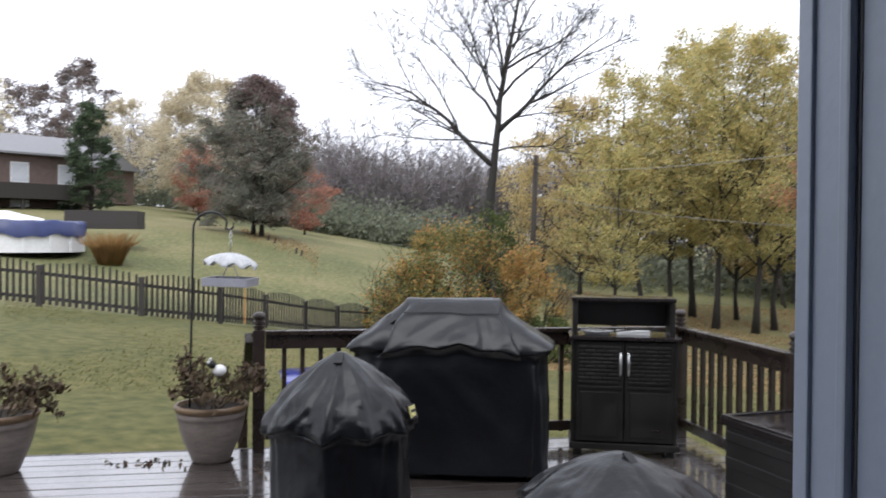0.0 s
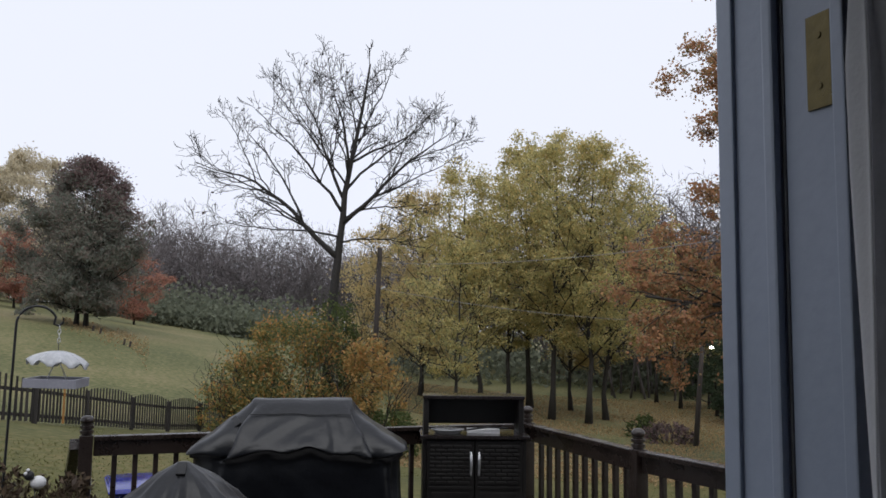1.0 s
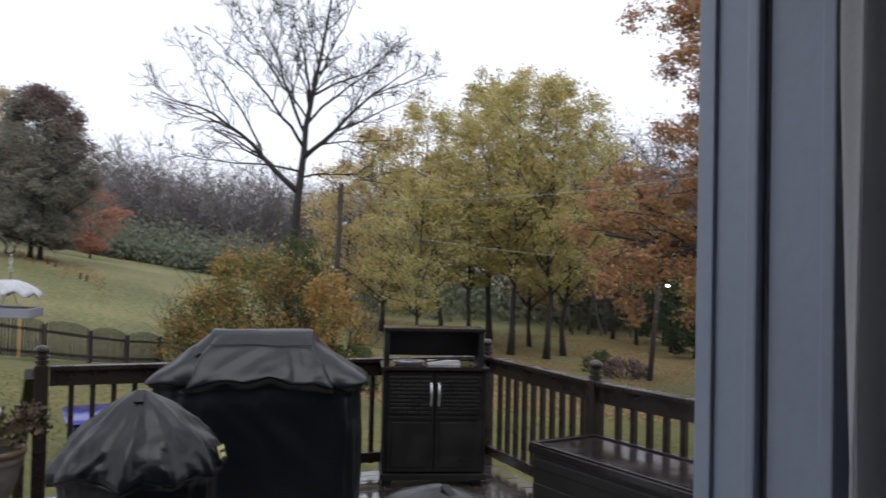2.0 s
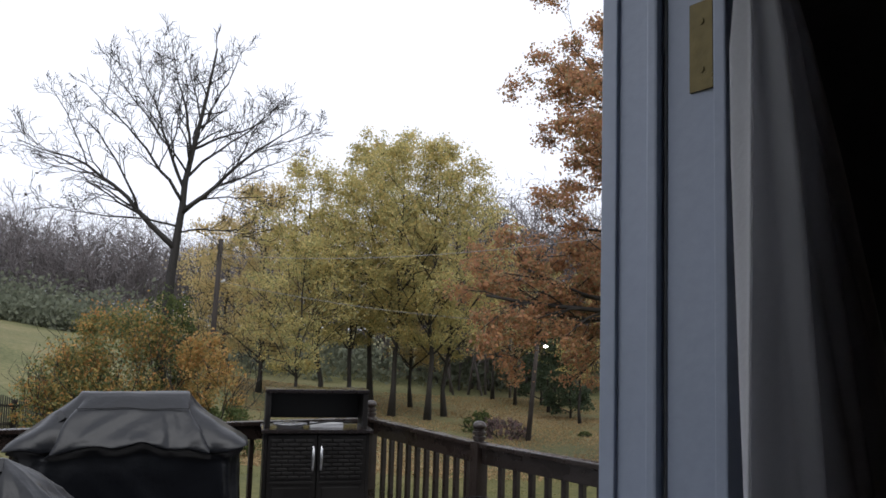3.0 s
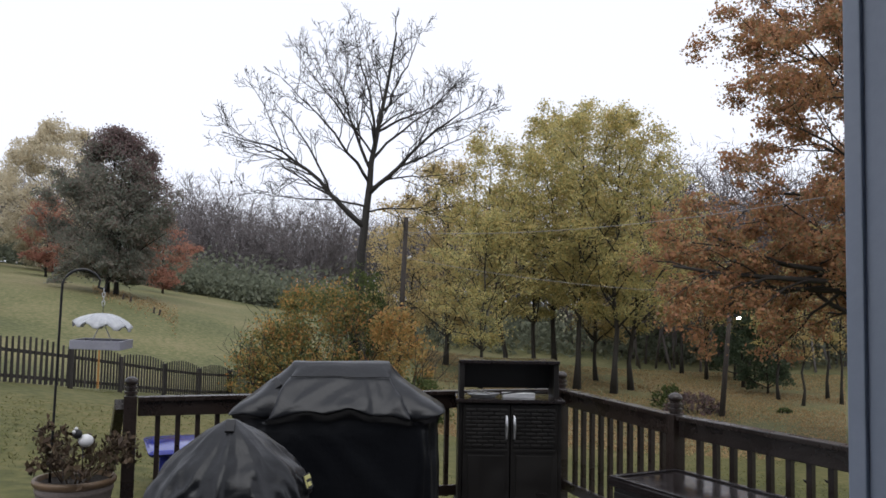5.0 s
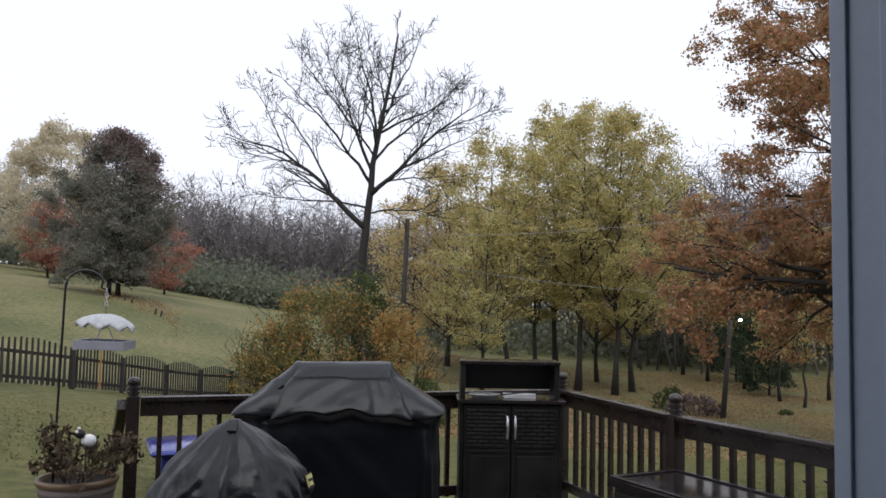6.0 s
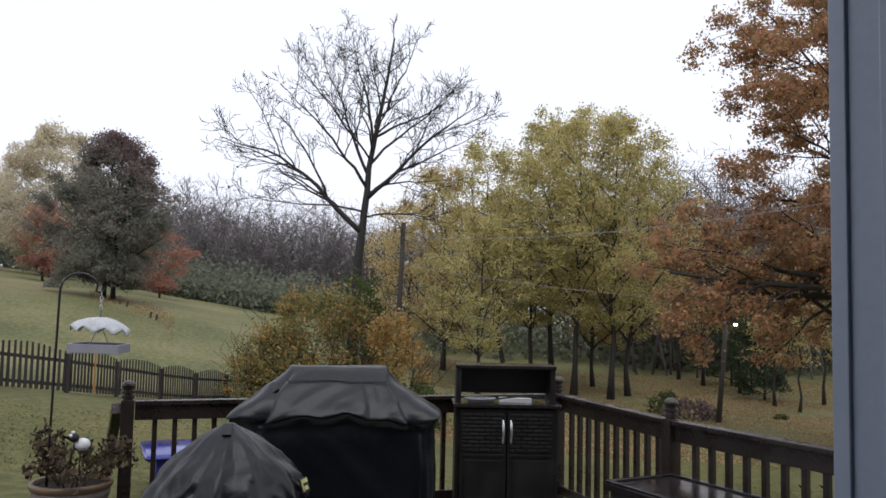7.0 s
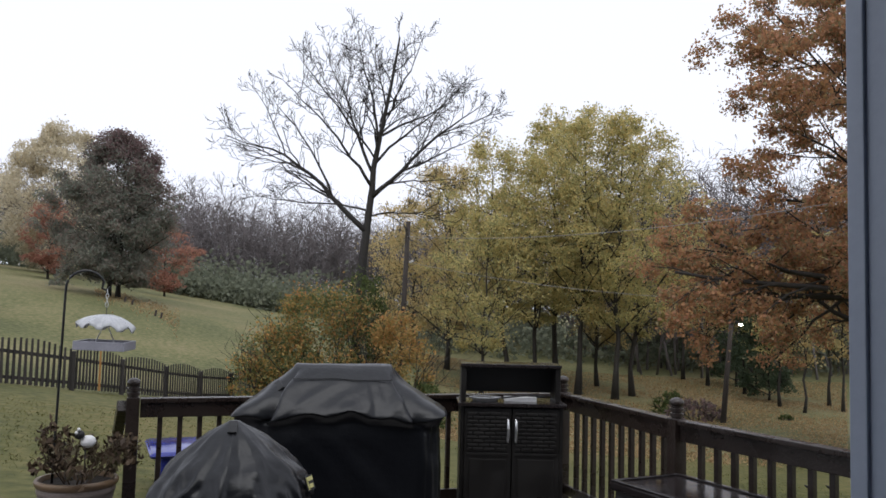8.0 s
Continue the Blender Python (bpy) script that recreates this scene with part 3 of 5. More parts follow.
# ---- resin serving cabinet with its lid raised ----
def build_cabinet():
    c = thing("serving_cabinet", pose(2.005, 6.835, 0.0, 0, 0, -18), "dark brown resin outdoor serving cabinet with raised lid", "cabinet")
    w, d, h = 0.395, 0.20, 0.885
    # origin at the middle of the front
    body = part("body", boxes(((-w, 0.012, 0.10), (-w + 0.03, 2 * d, h)), ((w - 0.03, 0.012, 0.10), (w, 2 * d, h)), ((-w + 0.03, 2 * d - 0.03, 0.10), (w - 0.03, 2 * d, h)), ((-w + 0.03, 0.03, 0.10), (w - 0.03, 2 * d - 0.03, 0.13)), bevel=0.004), M_RESIN, c)
    part("plinth", boxes(((-w - 0.015, -0.01, 0.05), (w + 0.015, 2 * d + 0.005, 0.10)), bevel=0.006), M_RESIN, c)
    for x in (-w + 0.05, w - 0.05):
        for y in (0.05, 2 * d - 0.05):
            part("foot", boxes(((x - 0.03, y - 0.03, 0), (x + 0.03, y + 0.03, 0.05)), bevel=0.004), M_RESIN, c)
    for sx in (-1, 1):
        x0, x1 = (-w + 0.032, -0.004) if sx < 0 else (0.004, w - 0.032)
        bm = boxes(((x0, 0.0, 0.115), (x1, 0.028, h - 0.012)), bevel=0.004)
        # raised lower panel
        box(bm, (x0 + 0.04, -0.006, 0.15), (x1 - 0.04, 0.004, 0.49), 0.004)
        box(bm, (x0 + 0.02, -0.008, 0.515), (x1 - 0.02, 0.004, 0.535), 0.003)
        dr = part("cabinet_door", bm, M_RESIN, c)
        # woven strips of the upper panel
        k = 0
        for r in range(10):
            z = 0.552 + r * 0.0295
            off = 0.044 if r % 2 else 0.0
            x = x0 + 0.022 + off - 0.044
            bm = bmesh.new()
            while x < x1 - 0.03:
                a, b = max(x, x0 + 0.022), min(x + 0.080, x1 - 0.022)
                if b - a > 0.015:
                    box(bm, (a, -0.012, z), (b, 0.002, z + 0.024), 0.006)
                x += 0.088
            part("woven_strip", bm, M_RESIN, dr)
        hx = sx * 0.030
        pts = [(hx, -0.012 - 0.028 * math.sin(t * math.pi), 0.62 + 0.17 * t) for t in np.linspace(0, 1, 11)]
        hb = tubes_mesh("door_handle", [(pts, [0.011] * 11)], 8)
        o = mesh_part("door_handle", hb, M_STEEL, dr, "curved silver handle")
    bm = boxes(((-w - 0.02, -0.03, h), (w + 0.02, 2 * d + 0.01, h + 0.028)), bevel=0.007)
    part("worktop", bm, M_RESINWET, c, "wet brown worktop")
    # raised lid: a shallow hood standing at the back
    y0, y1, z1 = 0.12, 2 * d, 1.20
    part("lid_top", boxes(((-w + 0.0, y0 - 0.02, z1 - 0.028), (w - 0.0, y1 + 0.005, z1)), bevel=0.006), M_RESINWET, c)
    part("lid_side", boxes(((-w + 0.006, y0, h + 0.028), (-w + 0.046, y1, z1 - 0.028)), bevel=0.004), M_RESIN, c)
    part("lid_side", boxes(((w - 0.046, y0, h + 0.028), (w - 0.006, y1, z1 - 0.028)), bevel=0.004), M_RESIN, c)
    part("lid_back", boxes(((-w + 0.046, y1 - 0.02, h + 0.075), (w - 0.046, y1, z1 - 0.028)), bevel=0.003), M_RESIN, c)
    part("logo_bar", boxes(((0.20, -0.009, 0.20), (0.28, -0.005, 0.215)), bevel=0.001), M_RESINWET, c)
    m = c.matrix_world
    z = h + 0.028
    tagged(obj_from("paper_box", boxes(((-0.05, 0.10, z), (0.20, 0.20, z + 0.035)), bevel=0.003), M_WHITE), "white box lying on the cabinet worktop", "box").matrix_world = m
    bm = bmesh.new()
    bmesh.ops.create_cone(bm, cap_ends=True, segments=28, radius1=0.09, radius2=0.13, depth=0.03, matrix=pose(-0.20, 0.15, z + 0.015))
    tagged(obj_from("tray", bm, M_FROST, smooth=False), "clear shallow dish on the cabinet worktop", "dish").matrix_world = m
    bm = tubes_mesh("barbecue_tongs", [([(-0.08, 0.07, z + 0.03), (0.1, 0.075, z + 0.052), (0.26, 0.09, z + 0.045)], [0.006, 0.007, 0.006])], 6)
    t = mesh_part("barbecue_tongs", bm, M_BLACKMETAL, None)
    tagged(t, "dark metal tongs lying across the cabinet worktop", "tongs").matrix_world = m


build_cabinet()


# ---- resin storage box ----
def build_box():
    b = thing("deck_box", pose(2.03, 5.41, 0.0, 0, 0, 9.3), "wet dark brown resin storage box on the deck", "storage box")
    W, L, H = 0.53, 1.25, 0.60
    bm = boxes(((0.015, -L + 0.015, 0.03), (W - 0.015, -0.015, H - 0.03)), bevel=0.008)
    part("body", bm, M_RESIN, b)
    for z in (0.18, 0.33, 0.48):
        part("body_band", boxes(((0.008, -L + 0.02, z), (W - 0.008, -0.02, z + 0.06)), bevel=0.006), M_RESIN, b)
    part("foot", boxes(((0.03, -0.12, 0), (W - 0.03, -0.04, 0.03)), bevel=0.003), M_RESIN, b)
    part("foot", boxes(((0.03, -L + 0.04, 0), (W - 0.03, -L + 0.12, 0.03)), bevel=0.003), M_RESIN, b)
    part("lid", boxes(((-0.01, -L - 0.01, H - 0.03), (W + 0.01, 0.01, H + 0.02)), bevel=0.01), M_RESINWET, b)
    part("lid_rim", boxes(((-0.005, -L, H + 0.02), (0.03, 0.005, H + 0.032)), ((W - 0.03, -L, H + 0.02), (W + 0.005, 0.005, H + 0.032)), ((0.03, -0.03, H + 0.02), (W - 0.03, 0.005, H + 0.032)), ((0.03, -L, H + 0.02), (W - 0.03, -L + 0.035, H + 0.032)), bevel=0.004), M_RESINWET, b)


build_box()


# ---- trees ----
def unit(v):
    return v / (np.linalg.norm(v) + 1e-9)


def limb(p0, d, length, r0, r1, rng, bend=0.25, up=0.15, n=6):
    pts, p, d = [np.array(p0, float)], np.array(p0, float), unit(np.array(d, float))
    for _ in range(n - 1):
        d = unit(d + rng.normal(size=3) * bend * 0.5 + np.array((0, 0, up)))
        p = p + d * length / (n - 1)
        pts.append(p)
    return np.array(pts), np.linspace(r0, r1, n)


def branch(lines, tips, p0, d, length, r, level, rng, kids=(4, 4, 3), spread=0.85, up=0.12, rmin=0.006, shrink=0.58, bend=0.3):
    pts, rad = limb(p0, d, length, r, max(rmin, r * 0.35), rng, bend, up)
    lines.append((pts, rad))
    if level <= 0:
        tips.append(pts[-1])
        tips.append(pts[len(pts) // 2])
        return
    sub(lines, tips, pts, rad, length, level, rng, kids, spread, up, rmin, shrink, bend)


def sub(lines, tips, pts, rad, length, level, rng, kids, spread, up, rmin, shrink, bend, start=0.25):
    n = kids[min(len(kids) - 1, level - 1)]
    for i in range(n):
        t = start + (1 - start) * (i + rng.uniform(0.2, 0.9)) / n
        k = min(len(pts) - 2, int(t * (len(pts) - 1)))
        f = t * (len(pts) - 1) - k
        p = pts[k] * (1 - f) + pts[k + 1] * f
        d = unit(pts[k + 1] - pts[k])
        side = unit(np.cross(d, rng.normal(size=3)))
        nd = unit(d * (1.0 - 0.3 * spread) + side * spread * rng.uniform(0.6, 1.2))
        rr = max(rmin, (rad[k] * (1 - f) + rad[k + 1] * f) * 0.56)
        branch(lines, tips, p, nd, length * shrink * rng.uniform(0.7, 1.2) * (1.15 - 0.45 * t), rr, level - 1, rng, kids, spread, up, rmin, shrink, bend)


def trunk_flare(pts, rad):
    rad = np.array(rad, float)
    rad[0] *= 1.5
    return pts, rad


def leafy_tree(name, at, height, width, mat, label, seed, leaves=20000, leaf_size=0.15, clear=0.18, lean=(0, 0), group="", stems=1, shape=1.0, boughs=18, bark=None, gap=0.5, droop=0.2, puff=1.0, fill=60, upper=None):
    """Trunk, boughs that rise to an egg shaped outline, and leaves in flat clumps at the ends of the twigs."""
    rng = np.random.default_rng(seed)
    t = thing(name, pose(*at), label, "tree", group)
    lines, tips = [], []
    tilt = np.array(lean)

    def outline(u):
        return width * 0.5 * math.sin(math.pi * min(0.995, max(0.02, u)) ** shape) ** 0.62

    def axis(z):
        return tilt * (z / height) ** 1.3 * height * 0.7
    for s in range(stems):
        off = np.array((rng.uniform(-0.5, 0.5), rng.uniform(-0.4, 0.4))) * (stems > 1)
        r = height * 0.0115
        zs = np.linspace(0, height * 0.86, 9)
        pts = np.array([(*(off + axis(z) + rng.normal(size=2) * 0.006 * height * (z > 0)), z) for z in zs])
        rad = np.linspace(r, r * 0.14, 9)
        lines.append(trunk_flare(pts, rad))
        for i in range(boughs):
            u = (i + rng.uniform(0.2, 0.8)) / boughs
            z = height * (clear + (0.97 - clear) * u)
            a = i * 2.4 + rng.uniform(-0.4, 0.4) + s
            out = outline(u) * rng.uniform(0.62, 0.98)
            end = np.array((*(axis(z) + np.array((math.cos(a), math.sin(a))) * out), z))
            z0 = min(height * 0.84, max(height * clear * 0.75, z - 0.75 * out - 0.03 * height))
            start = np.array([np.interp(z0, zs, pts[:, k]) for k in range(3)])
            d = end - start
            ln = float(np.linalg.norm(d))
            branch(lines, tips, start, d / ln + (0, 0, -0.12), ln, float(np.interp(z0, zs, rad)) * 0.5, 2, rng, (4, 5), 0.75, 0.06, 0.01, 0.5, 0.22)
    mesh_part("trunk", tubes_mesh("trunk", lines, 4), bark or M_TRUNK, t)
    tips = np.array(tips)
    cs = []
    for _ in range(fill):
        u, a = rng.uniform(0.03, 0.97), rng.uniform(0, 2 * math.pi)
        z = height * (clear + (1 - clear) * u)
        cs.append((*(axis(z) + np.array((math.cos(a), math.sin(a))) * outline(u) * rng.uniform(0.1, 1) ** 0.5 * 0.9), z))
    seeds = np.concatenate([np.array(cs), tips])
    size = np.concatenate([rng.uniform(0.7, 1.4, len(cs)) * width * 0.085 * puff, rng.uniform(0.45, 1.15, len(tips)) * width * 0.055 * puff])
    w = size ** 2
    pick = rng.choice(len(seeds), leaves, p=w / w.sum())
    g = rng.normal(size=(leaves, 3))
    g *= (rng.uniform(0, 1, leaves) ** 0.45 / np.linalg.norm(g, axis=1))[:, None] * rng.uniform(0.7, 1.5, leaves)[:, None]
    g *= np.array((1.25, 1.25, 0.62)) * size[pick][:, None]
    c = seeds[pick] + g
    c[:, 2] -= 0.25 * (g[:, 0] ** 2 + g[:, 1] ** 2) / (size[pick] + 0.1)
    c = c[(c[:, 2] > height * clear * 0.6)]
    c = c[np.array([noise.noise(Vector(p * (7.0 / width))) for p in c]) > -0.62 + 0.4 * gap]
    if upper:
        top = c[:, 2] / height + 0.05 * c[:, 0] + rng.normal(size=len(c)) * 0.12 > 0.80
        mesh_part("upper_crown", leaves_mesh("upper_crown", c[top], leaf_size, rng, droop), upper, t, "darker red leaves at the top")
        c = c[~top]
    mesh_part("crown", leaves_mesh("crown", c, leaf_size, rng, droop), mat, t)
    return t


def oak(at, label, seed):
    """The great oak: tiers of level boughs, with the leaves in tufts at the twig ends and sky between the tiers."""
    rng = np.random.default_rng(seed)
    t = thing("oak_tree", pose(*at), label, "tree")
    lines, tips = [], []
    zs = np.linspace(0, 16, 10)
    pts = np.array([(rng.normal() * 0.12, rng.normal() * 0.12, z) for z in zs])
    rad = np.linspace(0.42, 0.06, 10)
    lines.append(trunk_flare(pts, rad))
    tall = [(i + 0.5) / 40 for i in range(40)]
    for i, u in enumerate(tall):
        z = 4.6 + 12.5 * u
        a = i * 2.4 + rng.uniform(-0.3, 0.3)
        reach = float(np.interp(z + at[2], (1.5, 3.5, 5.2, 7.5, 9.0, 11.5, 15), (4.0, 4.6, 5.2, 6.5, 7.6, 4.6, 3.0))) * rng.uniform(0.72, 0.96)
        start = np.array([np.interp(z - 1.8, zs, pts[:, k]) for k in range(3)])
        d = np.array((math.cos(a) * reach, math.sin(a) * reach, 1.9))
        branch(lines, tips, start, unit(d) + (0, 0, 0.1), float(np.linalg.norm(d)), float(np.interp(z, zs, rad)) * 0.42, 3, rng, (3, 4, 6), 0.8, 0.0, 0.008, 0.47, 0.3)
    # the low boughs that reach out over the field
    for k, (turn, z, ln) in enumerate(((0.0, 4.9, 7.6), (0.24, 5.2, 6.6), (-0.25, 5.0, 6.8))):
        side = -ASIDE.copy()
        side.rotate(Matrix.Rotation(turn, 2))
        branch(lines, tips, (0, 0, z), (side.x, side.y, 0.07), ln, 0.13, 3, rng, (3, 4, 7), 0.7, -0.03, 0.008, 0.42, 0.22)
    mesh_part("trunk", tubes_mesh("trunk", lines, 4), M_TRUNK, t)
    tips = np.array(tips)
    tips = tips[rng.uniform(size=len(tips)) < 0.62]
    n = 40
    size = rng.uniform(0.16, 0.44, len(tips))
    g = rng.normal(size=(len(tips), n, 3)) * (0.62, 0.62, 0.4) * size[:, None, None]
    c = (tips[:, None] + g).reshape(-1, 3)
    mesh_part("crown", leaves_mesh("crown", c, 0.12, rng, 0.3, 0.75), M_LEAF_OAK, t)
    return t


def bare_tree(name, at, label, seed):
    """The bare spreading tree: a straight trunk, long rising boughs that bow outwards and fine twigs. Its face is to the deck."""
    rng = np.random.default_rng(seed)
    t = thing(name, Matrix.Translation(at) @ Matrix.Rotation(HEAD, 4, 'Z'), label, "tree")
    lines, tips = [], []

    def bow(p0, angles, length, depth, r0, r1, n=12, wander=0.09):
        """A bough from p0 whose slant from upright runs through the angles; depth is its drift away from the deck."""
        a = np.radians(np.interp(np.linspace(0, 1, n), np.linspace(0, 1, len(angles)), angles))
        a[1:] += rng.normal(size=n - 1) * wander
        step = np.stack([np.sin(a), np.full(n, depth), np.cos(a)], 1) * length / (n - 1)
        q = np.array(p0, float) + np.concatenate([np.zeros((1, 3)), np.cumsum(step[:-1], 0)])
        rad = r1 + (r0 - r1) * np.linspace(1, 0, n) ** 1.1
        lines.append((q, rad))
        return q, rad
    tall = 12.1 - at[2]
    q, rad = bow((-0.05, 0, 0), (0, 0, 3, 5, 5, 10, 10, 5), tall, 0, 0.26, 0.035, 18, 0.03)
    rad[0] *= 1.4

    def on_trunk(z):
        return [float(np.interp(z - at[2], q[:, 2], q[:, k])) for k in range(3)]
    # height of the fork, slants, length, drift, thickness
    main = ((4.4, (-48, -42, -50, -72, -62), 7.0, 0.12, 0.115), (6.1, (-34, -40, -55), 5.0, -0.2, 0.07), (6.6, (-26, -18, -26, -16), 5.3, 0.2, 0.07), (7.8, (-8, -6, -18, -6), 4.3, -0.15, 0.06),
            (8.2, (16, 26, 12), 4.6, 0.25, 0.06), (5.7, (46, 42, 56, 46), 5.7, -0.1, 0.10), (8.1, (60, 66, 30), 3.7, 0.2, 0.055), (5.2, (-78, -92, -70), 4.2, -0.3, 0.045),
            (5.0, (82, 95, 110), 2.6, -0.3, 0.04), (5.9, (60, 88, 75), 3.2, 0.35, 0.045), (7.0, (36, 44, 30), 5.0, 0.45, 0.06), (7.2, (-34, -40, -48), 4.2, -0.5, 0.05), (9.2, (-14, -20, -8), 2.6, 0.3, 0.04))
    for z, slants, ln, depth, r in main:
        pts, rd = bow(on_trunk(z), slants, ln, depth, r, 0.011)
        sub(lines, tips, pts, rd, min(3.0, max(1.9, ln * 0.44)), 3, rng, (3, 5, 9), 0.72, 0.05, 0.0078, 0.62, 0.34, 0.18)
        if ln > 5.1:
            for f, turn in ((0.3, 24), (0.45, -22), (0.62, 26)):
                k = int(f * len(pts))
                p2, r2 = bow(pts[k], (slants[1] + turn, slants[-1] + turn * 0.5), ln * (0.75 - 0.45 * f), -depth + 0.1, rd[k] * 0.6, 0.01, 9)
                sub(lines, tips, p2, r2, 1.9, 3, rng, (3, 4, 7), 0.72, 0.05, 0.0078, 0.62, 0.34, 0.2)
    sub(lines, tips, q[11:], rad[11:], 2.0, 3, rng, (3, 5, 9), 0.75, 0.06, 0.0078, 0.62, 0.34, 0.05)
    mesh_part("trunk", tubes_mesh("trunk", lines, 4), M_BARK, t)
    # a few brown leaves that still hang on
    tip = np.array(tips)
    mesh_part("dead_leaves", leaves_mesh("dead_leaves", tip[rng.choice(len(tip), 60)], 0.12, rng), M_DEADLEAF, t)


bare_tree("bare_tree", (*spot(-0.098, 31.0), float(ground_z(*spot(-0.098, 31.0))) - 0.1), "leafless spreading tree with a forked trunk and fine twigs", 11)


def shrub(name, at, w, d, h, mat, label, seed, leaves=3000, size=0.12, group=""):
    rng = np.random.default_rng(seed)
    t = thing(name, pose(*at, 0, 0, math.degrees(HEAD)), label, "shrub", group)
    lines, tips = [], []
    for i in range(9):
        a = i * 2.4
        branch(lines, tips, (math.cos(a) * w * 0.15, math.sin(a) * d * 0.15, 0), (math.cos(a) * 0.7 * w / h, math.sin(a) * 0.7 * d / h, 1), h * 0.75, 0.03, 2, rng, (3, 3), 0.7, 0.1, 0.006, 0.6)
    mesh_part("stem_tangle", tubes_mesh("stem_tangle", lines, 4), M_BARK, t)
    k = 110
    z = rng.uniform(0.08, 1, k)
    a = rng.uniform(0, 2 * math.pi, k)
    r = np.sqrt(rng.uniform(0.1, 1, k)) * np.sqrt(1 - (z * 0.92) ** 2.2)
    cs = np.stack([np.cos(a) * r * w / 2, np.sin(a) * r * d / 2, z * h * 0.93], 1)
    sz = rng.uniform(0.4, 1.2, k) * min(w, h) * 0.075
    pick = rng.choice(k, leaves)
    c = cs[pick] + rng.normal(size=(leaves, 3)) * sz[pick][:, None]
    c = c[c[:, 2] > 0]
    mesh_part("foliage", leaves_mesh("foliage", c, size, rng, 0.1), mat, t)
    return t


# the autumn thicket at the bare tree's foot
shrub("thicket", on_ground(-0.135, 29.5), 5.4, 3.2, 4.6, M_LEAF_BUSH, "tangled shrub with yellow, green and orange leaves", 21, 15000, 0.11, "thicket shrubs")
shrub("thicket", on_ground(-0.195, 29.0), 3.4, 2.6, 3.2, M_LEAF_BUSH, "low yellow green shrub with a few red leaves", 22, 8000, 0.11, "thicket shrubs")
shrub("thicket", on_ground(-0.048, 28.5), 2.6, 2.2, 4.1, M_LEAF_ORANGE, "orange yellow shrub beside the bare tree", 23, 6500, 0.11, "thicket shrubs")
shrub("thicket", on_ground(-0.028, 28.0), 2.6, 2.2, 1.7, M_LEAF_GREEN, "low dull green shrub", 24, 4500, 0.1, "thicket shrubs")
shrub("thicket", on_ground(-0.09, 30.0), 2.2, 2.0, 5.8, M_LEAF_GREEN, "green creeper climbing the bare trunk", 25, 4500, 0.11, "thicket shrubs")

# the yellow trees on the flat field
YG = "yellow trees"
leafy_tree("yellow_tree", on_ground(0.172, 45), 16.2, 8.4, M_LEAF_YELLOW, "tall tree with thinning yellow green leaves", 31, 26000, 0.14, 0.30, (0.03, 0), YG, boughs=22)
leafy_tree("yellow_tree", on_ground(0.217, 44), 16.0, 8.2, M_LEAF_YELLOW, "tall tree with thinning yellow green leaves", 32, 27000, 0.14, 0.26, (0.04, 0), YG, boughs=22)
leafy_tree("yellow_tree", on_ground(0.238, 46), 14.6, 7.4, M_LEAF_YELLOW, "yellow green tree with a slim dark trunk", 33, 16000, 0.14, 0.24, (0.10, 0), YG, gap=0.9)
leafy_tree("yellow_tree", on_ground(0.118, 47), 13.6, 6.8, M_LEAF_YELLOW, "slim yellow green tree", 34, 16000, 0.14, 0.28, (0.0, 0), YG)
leafy_tree("yellow_tree", on_ground(0.084, 46), 14.2, 7.5, M_LEAF_YELLOW, "yellow green tree with a leaning dark trunk", 35, 18000, 0.14, 0.3, (-0.14, 0), YG)
leafy_tree("golden_tree", on_ground(0.012, 50), 12.8, 9.5, M_LEAF_GOLD, "golden leaved tree behind the bare one", 36, 24000, 0.15, 0.18, (-0.02, 0), YG)
leafy_tree("golden_tree", on_ground(-0.03, 54), 10.8, 7.0, M_LEAF_GOLD, "golden leaved tree, half bare", 37, 9000, 0.16, 0.2, (0.02, 0), YG, gap=0.9)
leafy_tree("golden_tree", on_ground(0.055, 42), 9.5, 6.4, M_LEAF_YELLOW, "low branching yellow tree", 38, 11000, 0.13, 0.26, (0.04, 0), YG)
leafy_tree("yellow_tree", on_ground(0.195, 50), 12.0, 7.4, M_LEAF_GOLD, "golden tree with a straight trunk", 39, 16000, 0.15, 0.24, (0, 0), YG)
leafy_tree("yellow_tree", on_ground(0.145, 50), 17.0, 8.0, M_LEAF_YELLOW, "tall yellow tree at the back of the row", 40, 25000, 0.15, 0.28, (-0.04, 0), YG, boughs=22)
# the oak by the house
oak(on_ground(0.585, 26), "large oak with rust and green leaves", 41)
for i, (b, d, h) in enumerate(((0.388, 50, 7.5), (0.405, 47, 6.2), (0.365, 54, 8.0))):
    leafy_tree("pine_tree", on_ground(b, d), h, 3.6, M_PINE, "dark green conifer at the wood's edge", 50 + i, 9000, 0.17, 0.08, (0, 0), "conifers", shape=0.5, boughs=14)
for i, (b, d, h, lx) in enumerate(((0.418, 44, 9, 0.05), (0.448, 41, 8, 0.06), (0.478, 45, 10, 0.02), (0.495, 42, 9, 0), (0.375, 50, 10, -0.02), (0.33, 54, 11, 0), (0.30, 57, 12, 0.02))):
    leafy_tree("thin_tree", on_ground(b, d), h, 4.0, M_LEAF_GOLD if i % 2 else M_LEAF_YELLOW, "slender half bare tree at the wood's edge", 60 + i, 3000, 0.15, 0.3, (lx, 0), "wood's edge", boughs=12)
